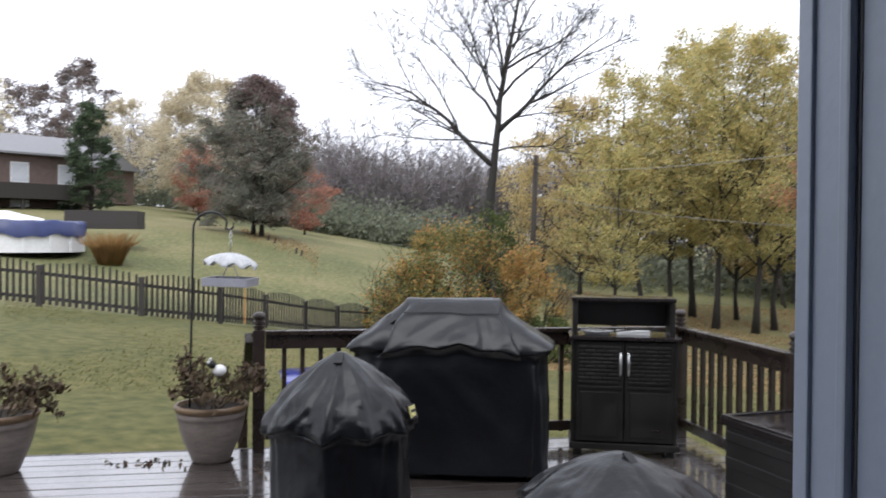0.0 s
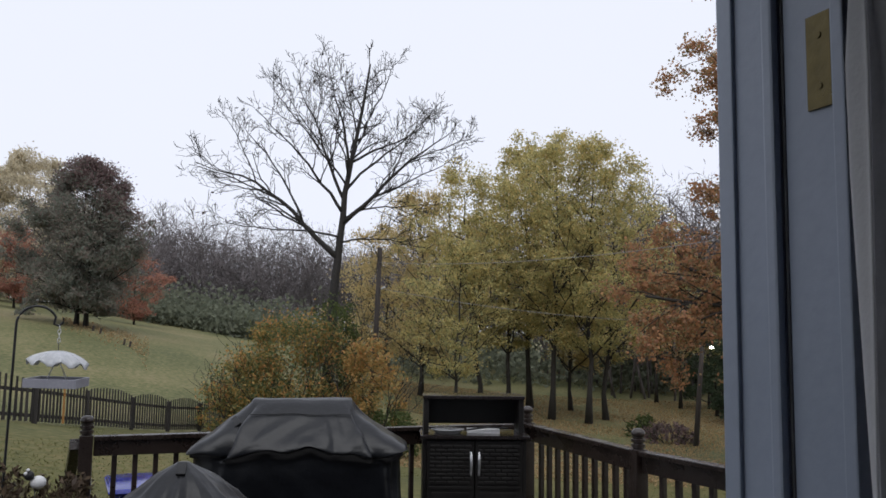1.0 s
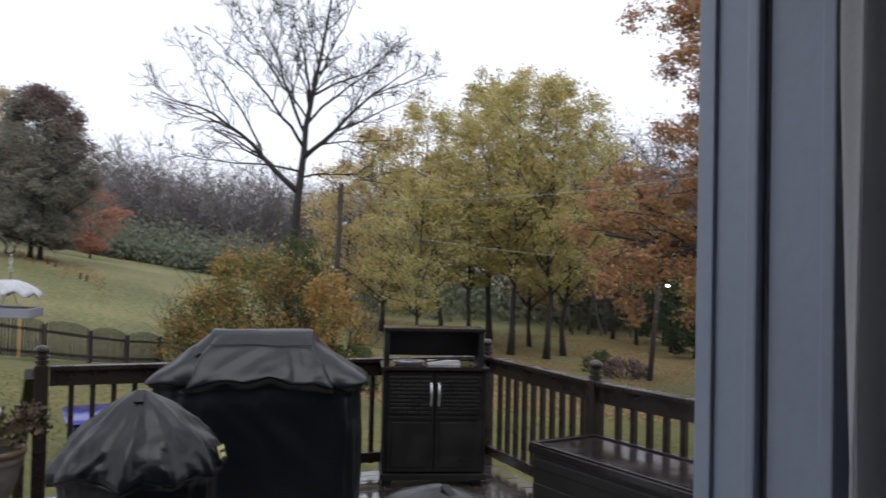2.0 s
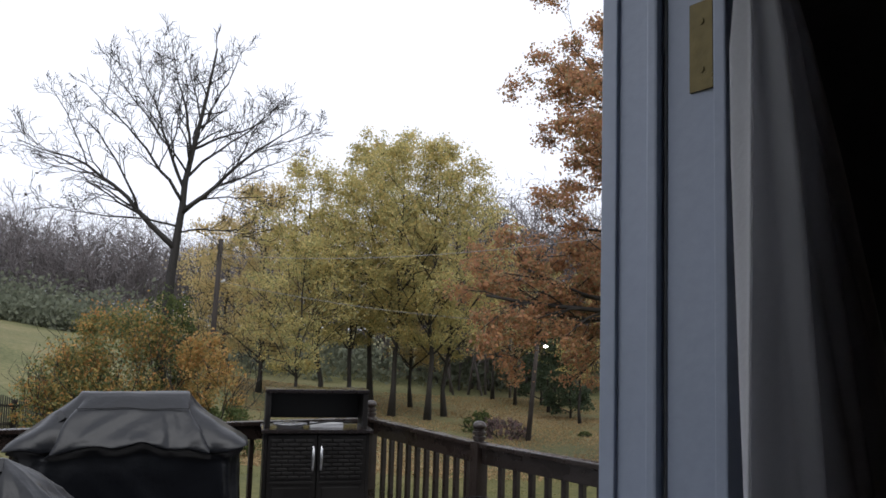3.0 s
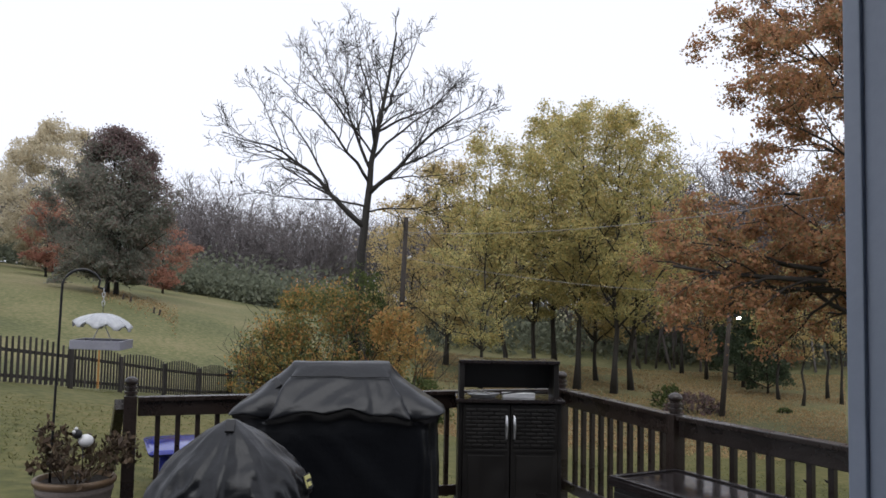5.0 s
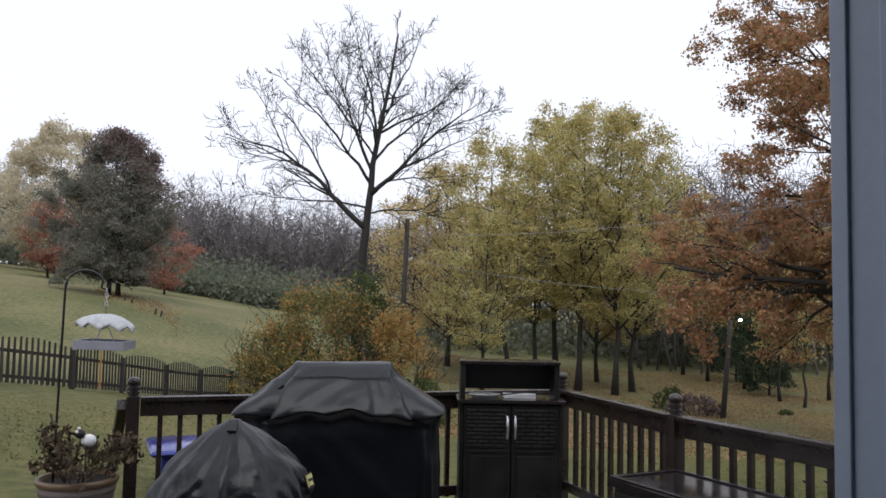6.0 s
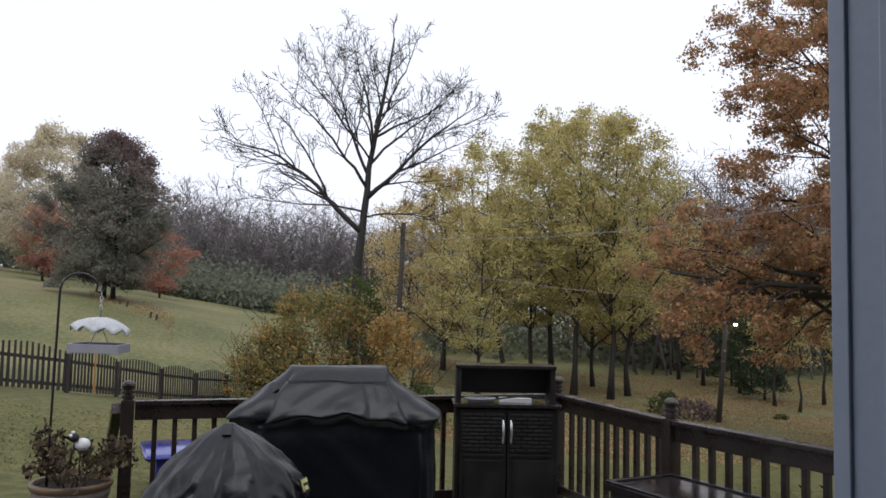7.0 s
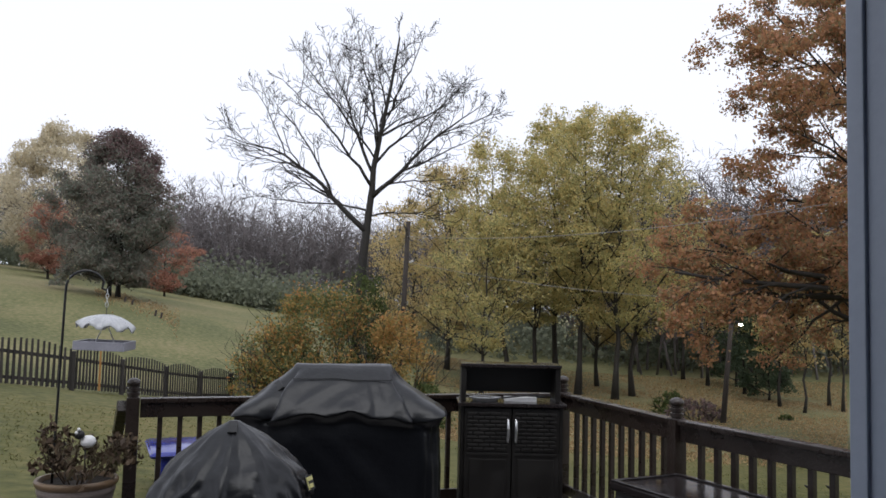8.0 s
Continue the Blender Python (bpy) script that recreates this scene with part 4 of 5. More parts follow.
# knoll to the north-west
leafy_tree("maroon_tree", on_ground(-0.398, 53), 11.0, 7.9, M_LEAF_DUSK, "dense dark green and maroon tree on the knoll", 71, 90000, 0.15, 0.1, (0.02, 0), stems=2, shape=0.68, gap=0.0, fill=170, upper=M_LEAF_MAROON, bark=M_BARK)
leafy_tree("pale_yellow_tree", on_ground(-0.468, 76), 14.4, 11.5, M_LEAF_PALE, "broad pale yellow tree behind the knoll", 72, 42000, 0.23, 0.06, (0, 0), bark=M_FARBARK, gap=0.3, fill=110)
leafy_tree("red_tree", on_ground(-0.335, 69), 6.4, 5.6, M_LEAF_RED, "small red orange tree", 73, 10000, 0.17, 0.1, (0, 0), "red trees", boughs=12)
leafy_tree("red_tree", on_ground(-0.478, 64), 6.6, 4.6, M_LEAF_RED, "small red tree behind the maroon one", 74, 9000, 0.17, 0.1, (0, 0), "red trees", boughs=12)
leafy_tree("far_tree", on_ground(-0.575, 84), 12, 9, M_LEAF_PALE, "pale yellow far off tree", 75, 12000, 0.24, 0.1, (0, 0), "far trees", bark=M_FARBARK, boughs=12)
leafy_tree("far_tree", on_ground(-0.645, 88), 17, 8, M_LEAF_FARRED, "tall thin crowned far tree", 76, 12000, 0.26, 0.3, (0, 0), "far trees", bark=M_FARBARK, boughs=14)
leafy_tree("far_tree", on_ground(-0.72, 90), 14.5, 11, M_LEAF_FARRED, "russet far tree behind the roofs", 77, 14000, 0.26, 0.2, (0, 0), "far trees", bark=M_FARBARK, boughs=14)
leafy_tree("spruce_tree", on_ground(-0.63, 56), 8.4, 4.8, M_PINE, "green conifer beside the neighbour's house", 78, 20000, 0.17, 0.05, (0, 0), "conifers", shape=0.5, gap=0.1)
leafy_tree("yellow_tree", on_ground(-0.80, 62), 13, 6, M_LEAF_PALE, "yellow tree over the neighbour's roof", 79, 10000, 0.19, 0.2, (0, 0), "far trees", boughs=12)


def far_woods():
    """The leafless wood beyond the fields, as one grey tangle of trunks and boughs, paled for haze."""
    rng = np.random.default_rng(90)
    lines, twigs = [], []
    for b0, b1, d0, d1, n, h0, h1 in ((-0.33, 0.02, 92, 125, 120, 9, 14.5), (0.0, 0.56, 66, 92, 90, 10, 15), (-0.8, -0.33, 100, 125, 80, 9, 14), (0.22, 0.62, 58, 72, 84, 12, 17.5)):
        for i in range(n):
            b, d = b0 + (b1 - b0) * (i + rng.uniform(0, 1)) / n, rng.uniform(d0, d1)
            x, y, z = on_ground(b, d, 0.2)
            h = rng.uniform(h0, h1)
            pts, rad = limb((x, y, z), (rng.normal() * 0.08, rng.normal() * 0.08, 1), h * 0.85, 0.12, 0.03, rng, 0.2, 0.1, 6)
            lines.append((pts, rad))
            sub(lines, [], pts, rad, h * 0.4, 2, rng, (7, 9), 0.75, 0.1, 0.03, 0.6, 0.3, 0.12)
            w = h * rng.uniform(0.22, 0.3)
            q = np.clip(rng.normal(size=(420, 3)), -1.9, 1.9) * (w * 0.6, w * 0.6, h * 0.2) + (x, y, z + h * 0.62)
            twigs.append(q)
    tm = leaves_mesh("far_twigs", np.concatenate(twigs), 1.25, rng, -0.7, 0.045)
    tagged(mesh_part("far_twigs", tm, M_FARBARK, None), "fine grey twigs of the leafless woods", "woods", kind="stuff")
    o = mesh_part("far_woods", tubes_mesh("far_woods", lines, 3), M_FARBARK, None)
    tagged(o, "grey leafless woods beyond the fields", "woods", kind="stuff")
    cs = []
    for b0, b1, d0, d1, n, h in ((-0.34, -0.13, 82, 95, 5200, 3.6), (-0.12, 0.55, 62, 80, 5200, 3.2), (-0.85, -0.33, 84, 100, 8200, 3.8)):
        for i in range(n // 45):
            b, d = rng.uniform(b0, b1), rng.uniform(d0, d1)
            x, y, z = on_ground(b, d, 0)
            hh = h * rng.uniform(0.5, 1.1)
            q = rng.normal(size=(110, 3)) * np.array((hh * 0.5, hh * 0.5, hh * 0.36)) + (x, y, z + hh * 0.45)
            cs.append(q[q[:, 2] > z])
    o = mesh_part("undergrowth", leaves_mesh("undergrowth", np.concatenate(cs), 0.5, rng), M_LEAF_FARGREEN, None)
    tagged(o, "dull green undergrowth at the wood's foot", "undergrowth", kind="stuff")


far_woods()

# brush heap and small shrubs out on the field
shrub("brush_heap", on_ground(0.315, 37), 2.9, 1.6, 0.95, M_LEAF_MAROON, "dark heap of cut brush on the field", 95, 1500, 0.13, "field brush")
shrub("brush_heap", on_ground(0.285, 39), 1.8, 1.4, 1.1, M_LEAF_GREEN, "small green shrub beside the brush heap", 96, 1300, 0.12, "field brush")
shrub("brush_heap", on_ground(0.425, 38), 0.8, 0.6, 0.3, M_LEAF_GREEN, "low tuft on the field", 97, 300, 0.1, "field brush")


# ---- picket fence ----
def build_fence():
    f = thing("picket_fence", Matrix(), "weathered dark picket fence with arched panels", "fence")
    me = bpy.data.meshes.new("picket")
    bm = bmesh.new()
    for lo, hi in (((-0.042, -0.011, 0), (0.042, 0.011, 0.94)),):
        box(bm, lo, hi, 0)
    for v in bm.verts:
        if v.co.z > 0.9:
            v.co.x *= 0.55
    bm.to_mesh(me)
    bm.free()
    me.materials.append(M_FENCE)
    new_me = me.copy()
    new_me.materials.clear()
    new_me.materials.append(M_NEWPICKET)
    pm = bpy.data.meshes.new("fence_post")
    bm = boxes(((-0.06, -0.06, -0.15), (0.06, 0.06, 0.97)), bevel=0.008)
    bm.to_mesh(pm)
    bm.free()
    pm.materials.append(M_FENCE)
    posts = [(-13.8, 22.9), (-11.4, 22.5), (-9.0, 22.1), (-6.6, 21.7), (-4.2, 21.3), (-2.55, 22.97), (-1.5, 25.1), (-0.36, 27.2), (0.75, 29.3), (1.9, 31.4), (3.1, 33.5)]
    for i, (x, y) in enumerate(posts):
        o = new("fence_post", pm)
        o.parent = f
        o.location = (x, y, float(ground_z(x, y)))
    for i, (a, b) in enumerate(zip(posts, posts[1:])):
        A, B = Vector((*a, float(ground_z(*a)))), Vector((*b, float(ground_z(*b))))
        d = B - A
        ang = math.atan2(d.y, d.x)
        for z in (0.2, 0.78):
            bm = bmesh.new()
            box(bm, (0, -0.02, -0.04), (d.length, 0.02, 0.04), 0.004)
            o = part("fence_rail", bm, M_FENCE, f)
            o.matrix_local = Matrix.Translation((A.x, A.y, A.z + z)) @ Matrix.Rotation(ang, 4, 'Z') @ Matrix.Rotation(-math.atan2(d.z, Vector((d.x, d.y)).length), 4, 'Y')
        n = 15
        for k in range(n):
            u = (k + 0.75) / (n + 0.5)
            p = A + d * u
            fresh = i == 5 and k == 7
            o = new("picket", new_me if fresh else me)
            o.parent = f
            h = 1.0 + 0.13 * math.sin(math.pi * u) + RNG.uniform(-0.012, 0.012)
            o.matrix_local = Matrix.Translation((p.x, p.y, float(p.z) + 0.06)) @ Matrix.Rotation(ang, 4, 'Z') @ Matrix.Translation((0, -0.034, 0)) @ Matrix.Rotation(RNG.uniform(-0.012, 0.012), 4, 'Y') @ Matrix.Diagonal((1, 1, h, 1))


build_fence()


# ---- pots with wilted plants, bird feeder ----
def build_pot(m, seed, label):
    pot = thing("flower_pot", m, label, "flower pot", "deck pots")
    prof = [(0.0, 0.125), (0.015, 0.14), (0.08, 0.165), (0.16, 0.20), (0.24, 0.225), (0.30, 0.238), (0.325, 0.24), (0.33, 0.246), (0.35, 0.25), (0.37, 0.247), (0.385, 0.262), (0.405, 0.267), (0.42, 0.26), (0.42, 0.235), (0.36, 0.228)]
    part("pot_body", loft([(z, r, r, 2, 0, 0) for z, r in prof[:10]], 48), M_POT, pot, smooth=True)
    part("pot_rim", loft([(z, r, r, 2, 0, 0) for z, r in prof[9:]], 48, cap=False), M_POTRIM, pot, "brown glazed rim", smooth=True)
    bm = bmesh.new()
    bmesh.ops.create_cone(bm, cap_ends=True, segments=32, radius1=0.232, radius2=0.232, depth=0.03, matrix=pose(0, 0, 0.375))
    part("soil", bm, M_SOIL, pot)
    rng = np.random.default_rng(seed)
    pl = thing("wilted_plant", m @ pose(0, 0, 0.385), "wilted brown plant drooping in its pot", "plant", "wilted plants")
    lines, tips = [], []
    for i in range(15):
        a = i * 2.4
        branch(lines, tips, (math.cos(a) * 0.08, math.sin(a) * 0.08, 0), (math.cos(a) * 0.75, math.sin(a) * 0.75, 1), rng.uniform(0.24, 0.36), 0.006, 2, rng, (3, 3), 0.7, -0.06, 0.002, 0.5)
    mesh_part("stem_tangle", tubes_mesh("stem_tangle", lines, 4), M_DEADLEAF, pl)
    c = np.array(tips)
    c = c[rng.choice(len(c), 900)] + rng.normal(size=(900, 3)) * 0.02
    c[:, 2] = np.maximum(c[:, 2], 0.02)
    mesh_part("foliage", leaves_mesh("foliage", c, 0.058, rng, 1.3, 0.42), M_DEADLEAF, pl)
    return pot


P1 = pose(-1.055, 7.17, 0.0)
build_pot(P1, 5, "grey ribbed pot with a brown rim at the deck's edge")
build_pot(pose(-2.47, 7.05, 0.0), 6, "large grey ribbed flower pot on the deck")


def build_feeder():
    x0, y0, top, hx = -1.19, 7.17, 1.83, -0.925
    pts = [(x0 - 0.02 + 0.02 * t, y0, 0.36 + 1.32 * t) for t in np.linspace(0, 1, 6)]
    r = 0.125
    for a in np.linspace(170, 25, 12):
        pts.append((x0 + r + r * math.cos(radians(a)), y0, 1.70 + r * math.sin(radians(a))))
    pts += [(hx - 0.035, y0, 1.705), (hx - 0.005, y0, 1.695), (hx + 0.018, y0, 1.715), (hx + 0.022, y0, 1.75)]
    hook = mesh_part("shepherd_hook", tubes_mesh("shepherd_hook", [(pts, [0.0085] * len(pts))], 8), M_BLACKMETAL, None)
    tagged(hook, "black iron shepherd hook standing in the flower pot", "plant hook")
    f = thing("bird_feeder", pose(hx, y0, 1.2), "hanging tray bird feeder under a clear scalloped dome", "bird feeder")
    links = []
    for k in range(4):
        z = 0.485 - k * 0.03
        a = np.linspace(0, 2 * math.pi, 11)
        links.append(([(0.009 * math.cos(t) * (k % 2), 0.009 * math.cos(t) * (1 - k % 2), z + 0.02 * math.sin(t)) for t in a], [0.003] * 11))
    mesh_part("swivel", tubes_mesh("swivel", links, 5), M_STEEL, f, "steel swivel")
    mesh_part("rod", tubes_mesh("rod", [([(0, 0, 0.38), (0, 0, 0.30), (0, 0, 0.26)], [0.003] * 3)], 6), M_BLACKMETAL, f)
    bm = bmesh.new()
    rows = []
    for i, (rr, z) in enumerate(((0.01, 0.325), (0.05, 0.32), (0.095, 0.305), (0.14, 0.28), (0.17, 0.255), (0.19, 0.232))):
        row = []
        for k in range(96):
            a = 2 * math.pi * k / 96
            w = (rr / 0.19) ** 2
            q = rr * (1 + 0.03 * math.cos(9 * a) * w)
            row.append(bm.verts.new((q * math.cos(a), q * math.sin(a), z + 0.018 * w * math.cos(9 * a) + 0.004 * math.cos(36 * a) * w + 0.02 * w * math.cos(a + 2.8))))
        rows.append(row)
    for a, b in zip(rows, rows[1:]):
        for k in range(96):
            bm.faces.new((a[k], a[(k + 1) % 96], b[(k + 1) % 96], b[k]))
    d = part("dome", bm, M_FROST, f, "clear ribbed scalloped dome", smooth=True)
    d.modifiers.new("thick", 'SOLIDIFY').thickness = 0.003
    tray = boxes(((-0.155, -0.155, 0.085), (0.155, 0.155, 0.095)), ((-0.165, -0.165, 0.085), (-0.15, 0.165, 0.145)), ((0.15, -0.165, 0.085), (0.165, 0.165, 0.145)), ((-0.15, -0.165, 0.085), (0.15, -0.15, 0.145)), ((-0.15, 0.15, 0.085), (0.15, 0.165, 0.145)), bevel=0.003)
    t = part("tray", tray, M_GREYBOX, f, "grey plastic tray")
    t.matrix_local = pose(0, 0, 0, 0, 1.5, -12)
    for sx, sy in ((-1, -1), (1, -1), (1, 1), (-1, 1)):
        mesh_part("wire", tubes_mesh("wire", [([(0, 0, 0.27), (sx * 0.03, sy * 0.03, 0.21), (sx * 0.075, sy * 0.075, 0.098)], [0.0022] * 3)], 5), M_STEEL, f)
    # round garden ornament among the plant
    bm = bmesh.new()
    bmesh.ops.create_uvsphere(bm, u_segments=20, v_segments=12, radius=0.052, matrix=Matrix.Translation((0.05, 0, 0.0)) @ Matrix.Diagonal((1.1, 0.8, 0.95, 1)))
    bmesh.ops.create_uvsphere(bm, u_segments=16, v_segments=10, radius=0.036, matrix=Matrix.Translation((-0.012, -0.02, 0.055)))
    for x, z in ((-0.035, 0.075), (-0.02, 0.10)):
        bmesh.ops.create_uvsphere(bm, u_segments=10, v_segments=6, radius=0.014, matrix=Matrix.Translation((x, -0.045, z)))
    bmesh.ops.create_cone(bm, cap_ends=True, segments=8, radius1=0.004, radius2=0.004, depth=0.3, matrix=pose(0.03, 0, -0.17))
    o = obj_from("garden_ornament", bm, [M_WHITE, M_SEAM], smooth=True)
    for p in o.data.polygons:
        c = p.center
        p.material_index = 1 if (c - Vector((-0.012, -0.02, 0.055))).length < 0.0365 or c.z < -0.06 else 0
    o.matrix_world = pose(-1.03, 7.05, 0.68) @ Matrix.Diagonal((0.85, 0.85, 0.85, 1))
    tagged(o, "small black and white round garden ornament on a stake", "ornament")


build_feeder()


# ---- blue play table on the lawn ----
def build_table():
    x, y = 0.02, 10.35
    gz = float(ground_z(x, y))
    t = thing("play_table", pose(x, y, gz, 0, 0, 4), "wet blue plastic play table on the lawn", "table")
    h = 0.1 - gz
    bm = bmesh.new()
    box(bm, (-0.66, -0.5, h - 0.07), (0.66, 0.5, h), 0.05)
    part("tabletop", bm, M_BLUE, t, smooth=True)
    for sx in (-0.5, 0.5):
        for sy in (-0.36, 0.36):
            bm = bmesh.new()
            box(bm, (sx - 0.05, sy - 0.05, 0), (sx + 0.05, sy + 0.05, h - 0.07), 0.02)
            part("leg", bm, M_BLUE, t)


build_table()


# ---- iron garden stakes on the lawn beside the deck ----
def build_stakes():
    for i, (b, top) in enumerate(((0.4515, 0.66), (0.4775, 0.66), (0.432, 0.76))):
        d = 5.0
        x, y, z = on_ground(b, d, 0.05)
        lines = [([(0, 0, 0), (0.004, 0, (top - z) * 0.5), (0.01, 0, top - z)], [0.006, 0.006, 0.005])]
        if i < 2:
            h = top - z - 0.06
            for a in (0.35, 2.8, -1.2):
                lines.append(([(0.006, 0, h), (0.006 + 0.022 * math.cos(a), 0, h + 0.02 * math.sin(a)), (0.006 + 0.04 * math.cos(a), 0, h + 0.032 * math.sin(a) + 0.008)], [0.007, 0.009, 0.002]))
            lines.append(([(0.009, 0, top - z - 0.01), (0.011, 0, top - z + 0.03)], [0.007, 0.002]))
        else:
            h = top - z
            lines = [([(-0.07, 0, 0), (-0.06, 0, h * 0.5), (-0.045, 0, h * 0.8), (-0.01, 0, h * 0.95), (0.05, 0, h)], [0.006] * 5)]
        m = Matrix.Translation((x, y, z)) @ Matrix.Rotation(HEAD, 4, 'Z')
        o = mesh_part("garden_stake", tubes_mesh("garden_stake", lines, 6), M_BLACKMETAL, None)
        o.matrix_world = m
        tagged(o, "thin black iron garden stake with a leaf finial" if i < 2 else "curved black iron garden stake", "garden stake", "garden stakes")
    # old field posts on the knoll
    for b, d in ((-0.383, 51), (-0.374, 50.2), (-0.345, 47.5), (-0.338, 47)):
        x, y, z = on_ground(b, d, 0.1)
        bm = boxes(((-0.06, -0.06, 0), (0.06, 0.06, 0.42)), bevel=0.01)
        o = obj_from("field_post", bm, M_POLE)
        o.matrix_world = pose(x, y, z, 0, 8, 0)
        tagged(o, "short leaning weathered wooden post on the knoll", "post", "field posts")


M_POLE = material("weathered_pole_wood", [(0.028, 0.022, 0.019), (0.055, 0.044, 0.037)], 0.9, 3, 0.3, 30, stretch=(4, 4, 0.5))
build_stakes()

# ---- neighbour's house, pool and garden ----
def build_neighbour():
    x, y, z = on_ground(-0.668, 60, 0)
    h = thing("neighbour_house", pose(x - 5.6, y - 3.3, z - 2.3, 0, 0, 38), "two storey brick house with a deck, far up the slope", "house")
    brick = material("brown_brick", [(0.09, 0.065, 0.055), (0.14, 0.10, 0.085), (0.18, 0.135, 0.115)], 0.85, 3, 0.2, 14)
    roof = material("grey_shingles", [(0.16, 0.16, 0.17), (0.24, 0.24, 0.25)], 0.8, 4, 0.2, 20)
    pane = material("window_pane", [(0.5, 0.52, 0.55), (0.6, 0.62, 0.65)], 0.15, 2, 0, 10)
    part("wall", boxes(((-7, -4, 0), (7, 4, 6.2)), bevel=0.02), brick, h)
    bm = bmesh.new()
    vs = [bm.verts.new(p) for p in ((-7.6, -4.7, 6.1), (7.6, -4.7, 6.1), (7.6, 0, 7.9), (-7.6, 0, 7.9), (-7.6, 4.7, 6.1), (7.6, 4.7, 6.1), (-7.6, -4.7, 5.95), (7.6, -4.7, 5.95), (7.6, 4.7, 5.95), (-7.6, 4.7, 5.95))]
    for f in ((0, 1, 2, 3), (3, 2, 5, 4), (0, 6, 7, 1), (4, 5, 8, 9), (1, 7, 8, 5, 2), (0, 3, 4, 9, 6), (6, 9, 8, 7)):
        bm.faces.new([vs[i] for i in f])
    part("roof", bm, roof, h)
    for wx in (-5, -1.6, 1.8, 5.2):
        for wz in (1.2, 4.0):
            w = part("window", boxes(((wx - 0.65, -4.06, wz - 0.1), (wx + 0.65, -4.0, wz + 1.4)), bevel=0.01), M_WHITE, h)
            part("pane", boxes(((wx - 0.55, -4.075, wz), (wx + 0.55, -4.06, wz + 1.3)), bevel=0), pane, w)
    part("balcony", boxes(((-4, -7, 2.6), (6, -4, 2.8)), ((-4, -7, 2.8), (6, -6.93, 3.7)), bevel=0.01), M_FENCE, h)
    for px in (-3.8, 1, 5.8):
        part("balcony_post", boxes(((px - 0.08, -6.9, 0), (px + 0.08, -6.75, 2.6)), bevel=0), M_FENCE, h)
    x, y, z = on_ground(-0.59, 76, 0)
    h2 = thing("far_house", pose(x - 3.5, y - 1.0, z, 0, 0, -30), "small far house with a pale gable", "house")
    part("wall", boxes(((-4, -3, 0), (4, 3, 3.4)), bevel=0.02), brick, h2)
    part("window", boxes(((-0.8, -3.06, 1.2), (0.8, -3.0, 2.6)), bevel=0.01), M_WHITE, h2)
    bm = bmesh.new()
    vs = [bm.verts.new(p) for p in ((-4.5, -3.5, 3.3), (4.5, -3.5, 3.3), (4.5, 0, 5.0), (-4.5, 0, 5.0), (-4.5, 3.5, 3.3), (4.5, 3.5, 3.3))]
    for f in ((0, 1, 2, 3), (3, 2, 5, 4), (1, 5, 2), (0, 3, 4), (0, 4, 5, 1)):
        bm.faces.new([vs[i] for i in f])
    part("roof", bm, roof, h2)
    # pool
    x, y, z = -13.2, 40.6, float(ground_z(-13.2, 40.6)) - 0.1
    p = thing("swimming_pool", pose(x, y, z), "round white above ground pool under a blue cover", "pool")
    part("pool_wall", loft([(0, 2.75, 2.75, 2, 0, 0), (1.25, 2.75, 2.75, 2, 0, 0)], 64, cap=False), M_WHITE, p, smooth=True)
    for k in range(16):
        a = 2 * math.pi * k / 16
        bm = bmesh.new()
        box(bm, (2.74, -0.06, 0), (2.83, 0.06, 1.25), 0.01)
        part("pool_post", bm, M_WHITE, p).matrix_local = Matrix.Rotation(a, 4, 'Z')

    def sag(q, a, i):
        q.z += (0.06 * math.sin(a * 7) + 0.05 * math.sin(a * 17 + 1)) * (1 if i in (3, 4) else 0.3)
        return q
    part("pool_cover", loft([(1.33, 0.5, 0.5, 2, 0, 0), (1.36, 1.6, 1.6, 2, 0, 0), (1.4, 2.7, 2.7, 2, 0, 0), (1.3, 2.86, 2.86, 2, 0, 0), (0.72, 2.88, 2.88, 2, 0, 0)], 96, wob=sag), M_BLUECOVER, p, "slack dark blue cover", smooth=True)
    part("folded_sheet", loft([(1.85, 0.2, 0.1, 2, -0.6, 0), (1.7, 0.6, 0.3, 2, -0.4, 0), (1.5, 1.1, 0.5, 2, 0, 0), (1.36, 1.3, 0.6, 2, 0, 0)], 32), M_WHITE, p, "white folded sheet", smooth=True)
    part("pool_deck", boxes(((1.2, 2.9, 1.1), (4.6, 5.0, 1.25)), ((4.5, 2.9, 1.25), (4.6, 5.0, 2.0)), ((1.2, 2.9, 1.25), (4.5, 3.0, 2.0)), bevel=0.01), M_FENCE, p)
    rng = np.random.default_rng(4)
    for gx, gy, s in ((-8.9, 39.2, 1.0), (-16.6, 38.8, 1.0)):
        gz = float(ground_z(gx, gy))
        lines = []
        for i in range(420):
            a, r = rng.uniform(0, 2 * math.pi), rng.uniform(0.1, 1)
            b = np.array((math.cos(a), math.sin(a), 0)) * r
            lines.append((np.array([b * 0.5, b * 0.9 + (0, 0, 0.8), b * 1.5 + (0, 0, rng.uniform(0.9, 1.5))]) * s, [0.02, 0.016, 0.006]))
        me = tubes_mesh("ornamental_grass", lines, 3)
        o = mesh_part("ornamental_grass", me, M_STRAW, None)
        o.location = (gx, gy, gz)
        tagged(o, "clump of straw coloured ornamental grass", "ornamental grass", "ornamental grasses")


M_BLUECOVER = material("dark_blue_tarp", [(0.012, 0.02, 0.08), (0.025, 0.04, 0.14)], 0.4, 3, 0.2, 20)
build_neighbour()


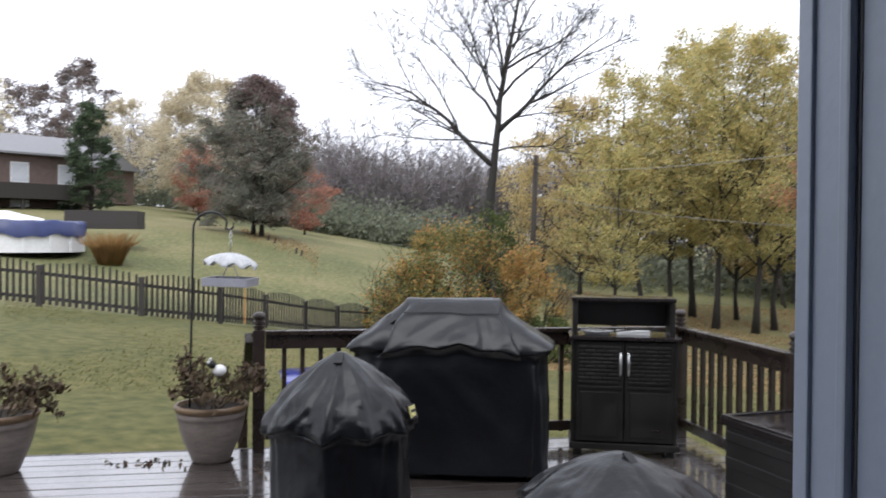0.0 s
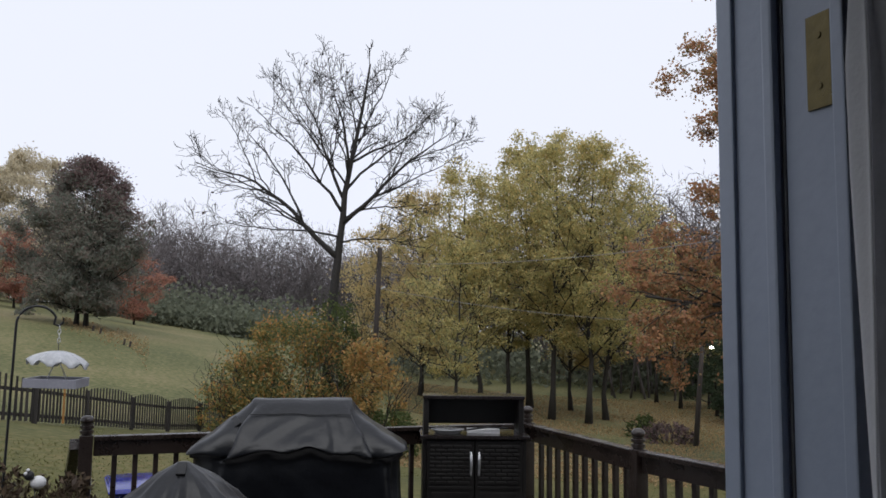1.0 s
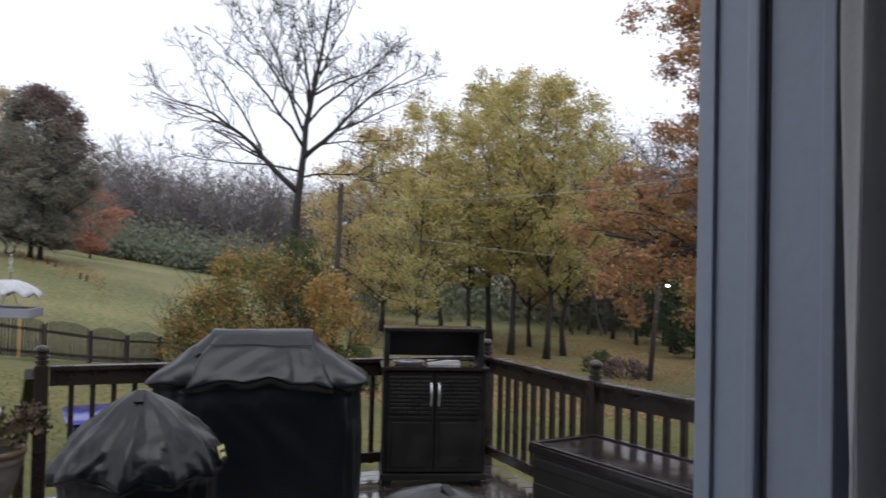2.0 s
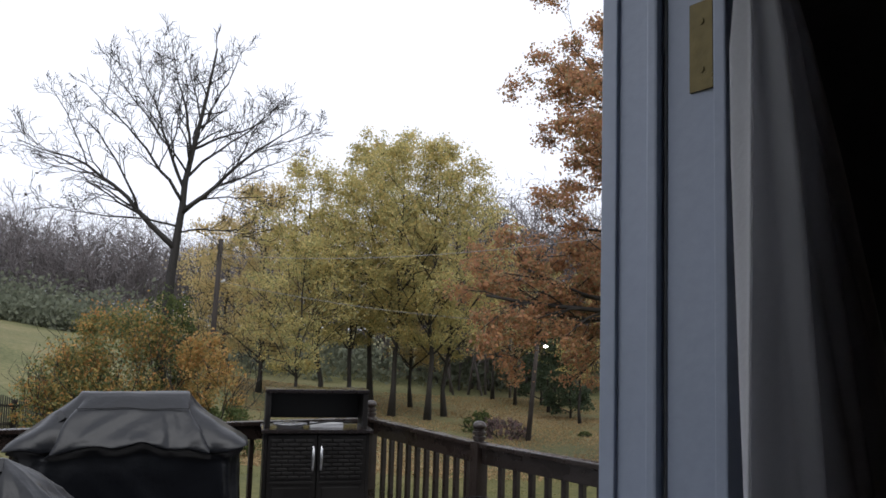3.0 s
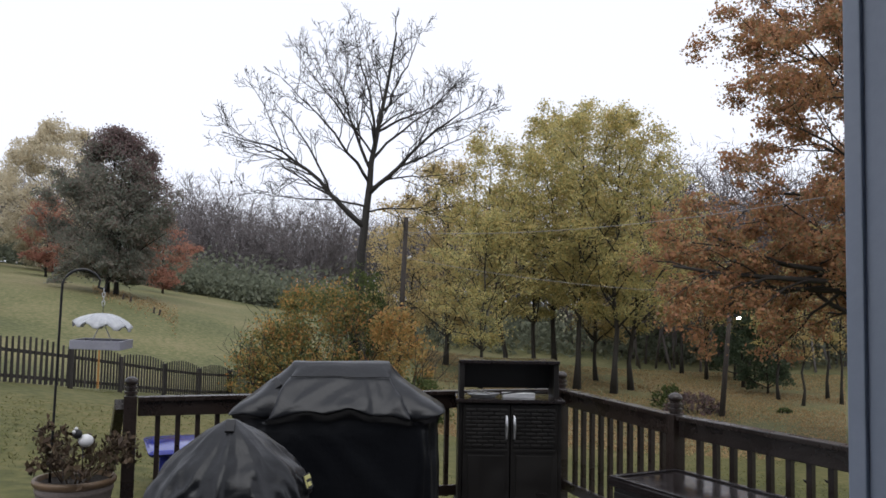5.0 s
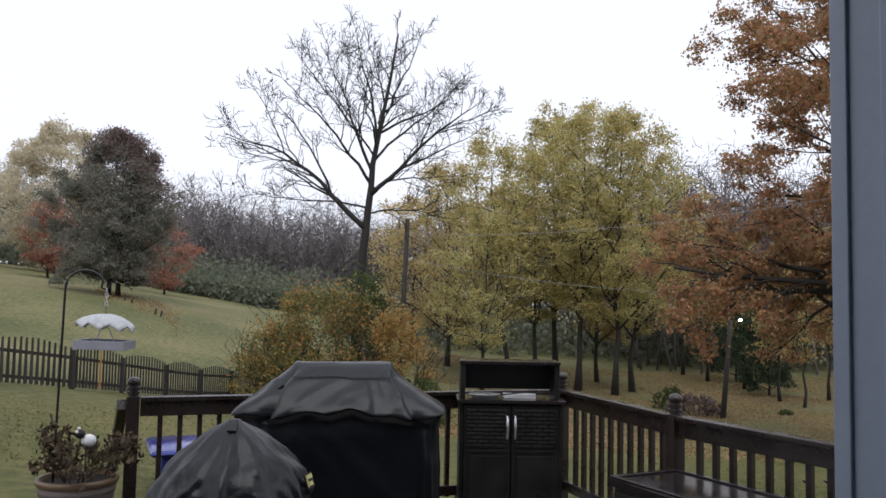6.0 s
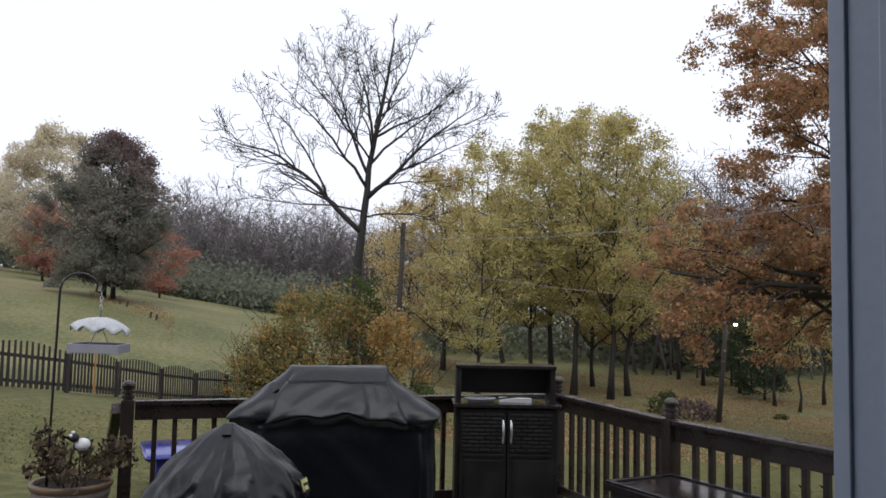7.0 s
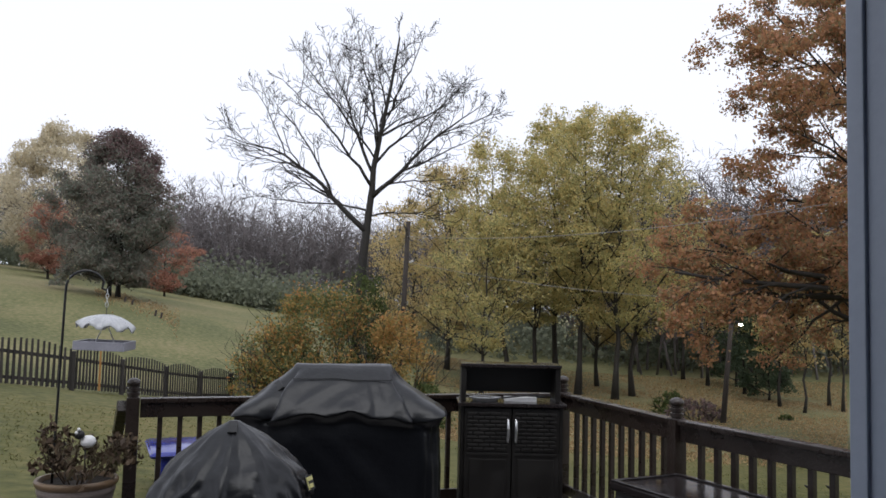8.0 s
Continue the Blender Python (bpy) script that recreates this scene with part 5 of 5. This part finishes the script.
# ---- poles and wires ----
M_LAMP = material("lit_lamp_glass", [(1, 0.95, 0.85), (1, 0.95, 0.85)], 0.4, 3, 0, 10, emit=(1.0, 0.93, 0.82, 30))
M_WIRE = material("grey_wire", [(0.24, 0.24, 0.25), (0.32, 0.32, 0.33)], 0.6, 3, 0, 10)


def build_poles():
    x, y, z = on_ground(0.348, 36, 0.3)
    p = thing("lamp_pole", pose(x, y, z), "leaning wooden pole with a lit yard lamp", "lamp pole")
    mesh_part("pole", tubes_mesh("pole", [([(0, 0, 0), (0.25, 0, 2.6), (0.55, 0, 5.6)], [0.13, 0.11, 0.09])], 10), M_POLE, p)
    mesh_part("arm", tubes_mesh("arm", [([(0.42, 0, 4.6), (0.45, -0.25, 4.75), (0.47, -0.5, 4.72)], [0.03, 0.03, 0.03])], 8), M_BLACKMETAL, p)
    bm = bmesh.new()
    bmesh.ops.create_uvsphere(bm, u_segments=16, v_segments=10, radius=0.065, matrix=Matrix.Translation((0.47, -0.6, 4.62)) @ Matrix.Diagonal((1.3, 1.3, 0.75, 1)))
    part("lamp_head", bm, M_LAMP, p, "glowing lamp", smooth=True)
    x2, y2, z2 = on_ground(-0.043, 35.5, 0.3)
    q = thing("utility_pole", pose(x2, y2, z2), "old wooden utility pole behind the thicket", "utility pole")
    mesh_part("pole", tubes_mesh("pole", [([(-0.2, 0, 0), (0, 0, 4), (0.13, 0, EYE_Z + 3.65 - z2)], [0.125, 0.115, 0.10])], 10), M_POLE, q)
    mesh_part("insulator", tubes_mesh("insulator", [([(0.2, -0.1, 6.5), (0.32, -0.2, 6.6)], [0.05, 0.04])], 8), M_WHITE, q)
    for (b0, d0, h0), (b1, d1, h1), sag in (((-0.042, 35.5, 3.0), (0.56, 22, 3.4), 0.5), ((-0.042, 35.5, 1.9), (0.372, 36, 0.6), 0.35), ((0.372, 36, 1.75), (0.50, 32, -0.1), 0.05), ((0.20, 60, 9), (0.56, 20, 5.6), 0.6)):
        a, c = Vector((*spot(b0, d0), EYE_Z + h0)), Vector((*spot(b1, d1), EYE_Z + h1))
        pts = [a.lerp(c, t) - Vector((0, 0, sag * 4 * t * (1 - t))) for t in np.linspace(0, 1, 24)]
        w = mesh_part("power_line", tubes_mesh("power_line", [([tuple(v) for v in pts], [0.0095] * 24)], 4), M_WIRE, None)
        tagged(w, "thin grey overhead wire", "wire", "overhead wires")


build_poles()


# ---- grass tufts and fallen leaves on the near lawn ----
def build_tufts():
    rng = np.random.default_rng(77)
    n = 60000
    r = 8 + 22 * rng.uniform(0, 1, n) ** 1.3
    b = rng.uniform(-0.75, 0.62, n)
    P = np.array([spot(bb, rr) for bb, rr in zip(b, r)])
    ok = (P[:, 1] > 7.7) | (P[:, 0] > 3.9)
    P = P[ok]
    z = ground_z(P[:, 0], P[:, 1])
    k = len(P)
    a = rng.uniform(0, 2 * math.pi, k)
    h = rng.uniform(0.018, 0.042, k)
    lean = rng.normal(size=(k, 2)) * 0.045
    c = np.stack([P[:, 0], P[:, 1], z - 0.005], 1)
    s = np.stack([np.cos(a), np.sin(a), 0 * a], 1) * rng.uniform(0.005, 0.011, k)[:, None]
    tip = c + np.stack([lean[:, 0], lean[:, 1], h], 1)
    V = np.stack([c - s, c + s, tip], 1).reshape(-1, 3)
    me = bpy.data.meshes.new("grass")
    me.from_pydata(V.tolist(), [], np.arange(3 * k).reshape(k, 3).tolist())
    tagged(mesh_part("grass", me, M_BLADE, None), "damp grass blades on the lawn", "grass", kind="stuff")
    m = 60000
    b, r = rng.uniform(-0.02, 0.5, m), 22 + 36 * rng.uniform(0, 1, m) ** 0.75
    P = np.array([spot(bb, rr) for bb, rr in zip(b, r)])
    c = np.stack([P[:, 0], P[:, 1], ground_z(P[:, 0], P[:, 1]) + 0.03], 1)
    k = 1300
    b = rng.uniform(-0.42, -0.315, k)
    d = 53.5 + (b + 0.40) * -60 + rng.normal(size=k) * 2.2 + 1.2 * np.sin(b * 160)
    Q = np.array([spot(bb, dd) for bb, dd in zip(b, d)])
    red = np.stack([Q[:, 0], Q[:, 1], ground_z(Q[:, 0], Q[:, 1]) + 0.05], 1)
    tagged(mesh_part("knoll_leaves", leaves_mesh("knoll_leaves", red, 0.11, rng, 0, 0.7), M_LITTER, None), "fallen russet leaves scattered across the knoll", "leaves", kind="stuff")
    tagged(mesh_part("fallen_leaves", leaves_mesh("fallen_leaves", c, 0.085, rng, 0, 0.7), M_LITTER, None), "fallen brown leaves on the field", "leaves", kind="stuff")


build_tufts()


# ---- deck boards, last ----
def build_deck():
    d = thing("deck", Matrix(), "wet dark wooden deck with gaps between its boards", "deck", kind="structure")
    y, w, gap = DECK_Y0, 0.139, 0.006
    while y + w < DECK_Y1 + 0.01:
        x1 = deck_right(y + w / 2)
        bm = bmesh.new()
        box(bm, (DECK_L, y, -0.038), (x1, y + w, RNG.uniform(-0.0015, 0.0015)), 0.004)
        part("deck_board", bm, M_DECK, d)
        y += w + gap
    part("fascia_board", boxes(((DECK_L, DECK_Y1 + 0.004, -0.28), (DECK_R, DECK_Y1 + 0.04, -0.002)), bevel=0.004), M_RAIL, d)
    bm = bmesh.new()
    box(bm, (0, -0.02, -0.28), (DECK_Y1 - KINK_Y, 0.02, -0.03), 0.004)
    part("fascia_board", bm, M_RAIL, d).matrix_local = pose(DECK_R + 0.024, KINK_Y, 0, 0, 0, 90)
    for x in (-3.4, -1.6, 0.2, 2.0):
        part("joist", boxes(((x - 0.02, DECK_Y0, -0.24), (x + 0.02, DECK_Y1, -0.05)), bevel=0), M_RAIL, d)
        for yy in (4.4, 7.3):
            gz = float(ground_z(x, yy))
            part("support_post", boxes(((x - 0.06, yy - 0.06, gz - 0.2), (x + 0.06, yy + 0.06, -0.24)), bevel=0), M_RAIL, d)
    # puddled leaf litter by the pots
    rng = np.random.default_rng(3)
    c = np.concatenate([rng.normal(size=(26, 3)) * (0.12, 0.07, 0) + (-1.45, 7.12, 0.006), rng.normal(size=(10, 3)) * (0.2, 0.2, 0) + (-0.75, 6.9, 0.006)])
    tagged(mesh_part("leaf_litter", leaves_mesh("leaf_litter", c, 0.05, rng, 0, 0.6), M_DEADLEAF, None), "wet dead leaves on the deck", "leaves", kind="stuff")


build_deck()
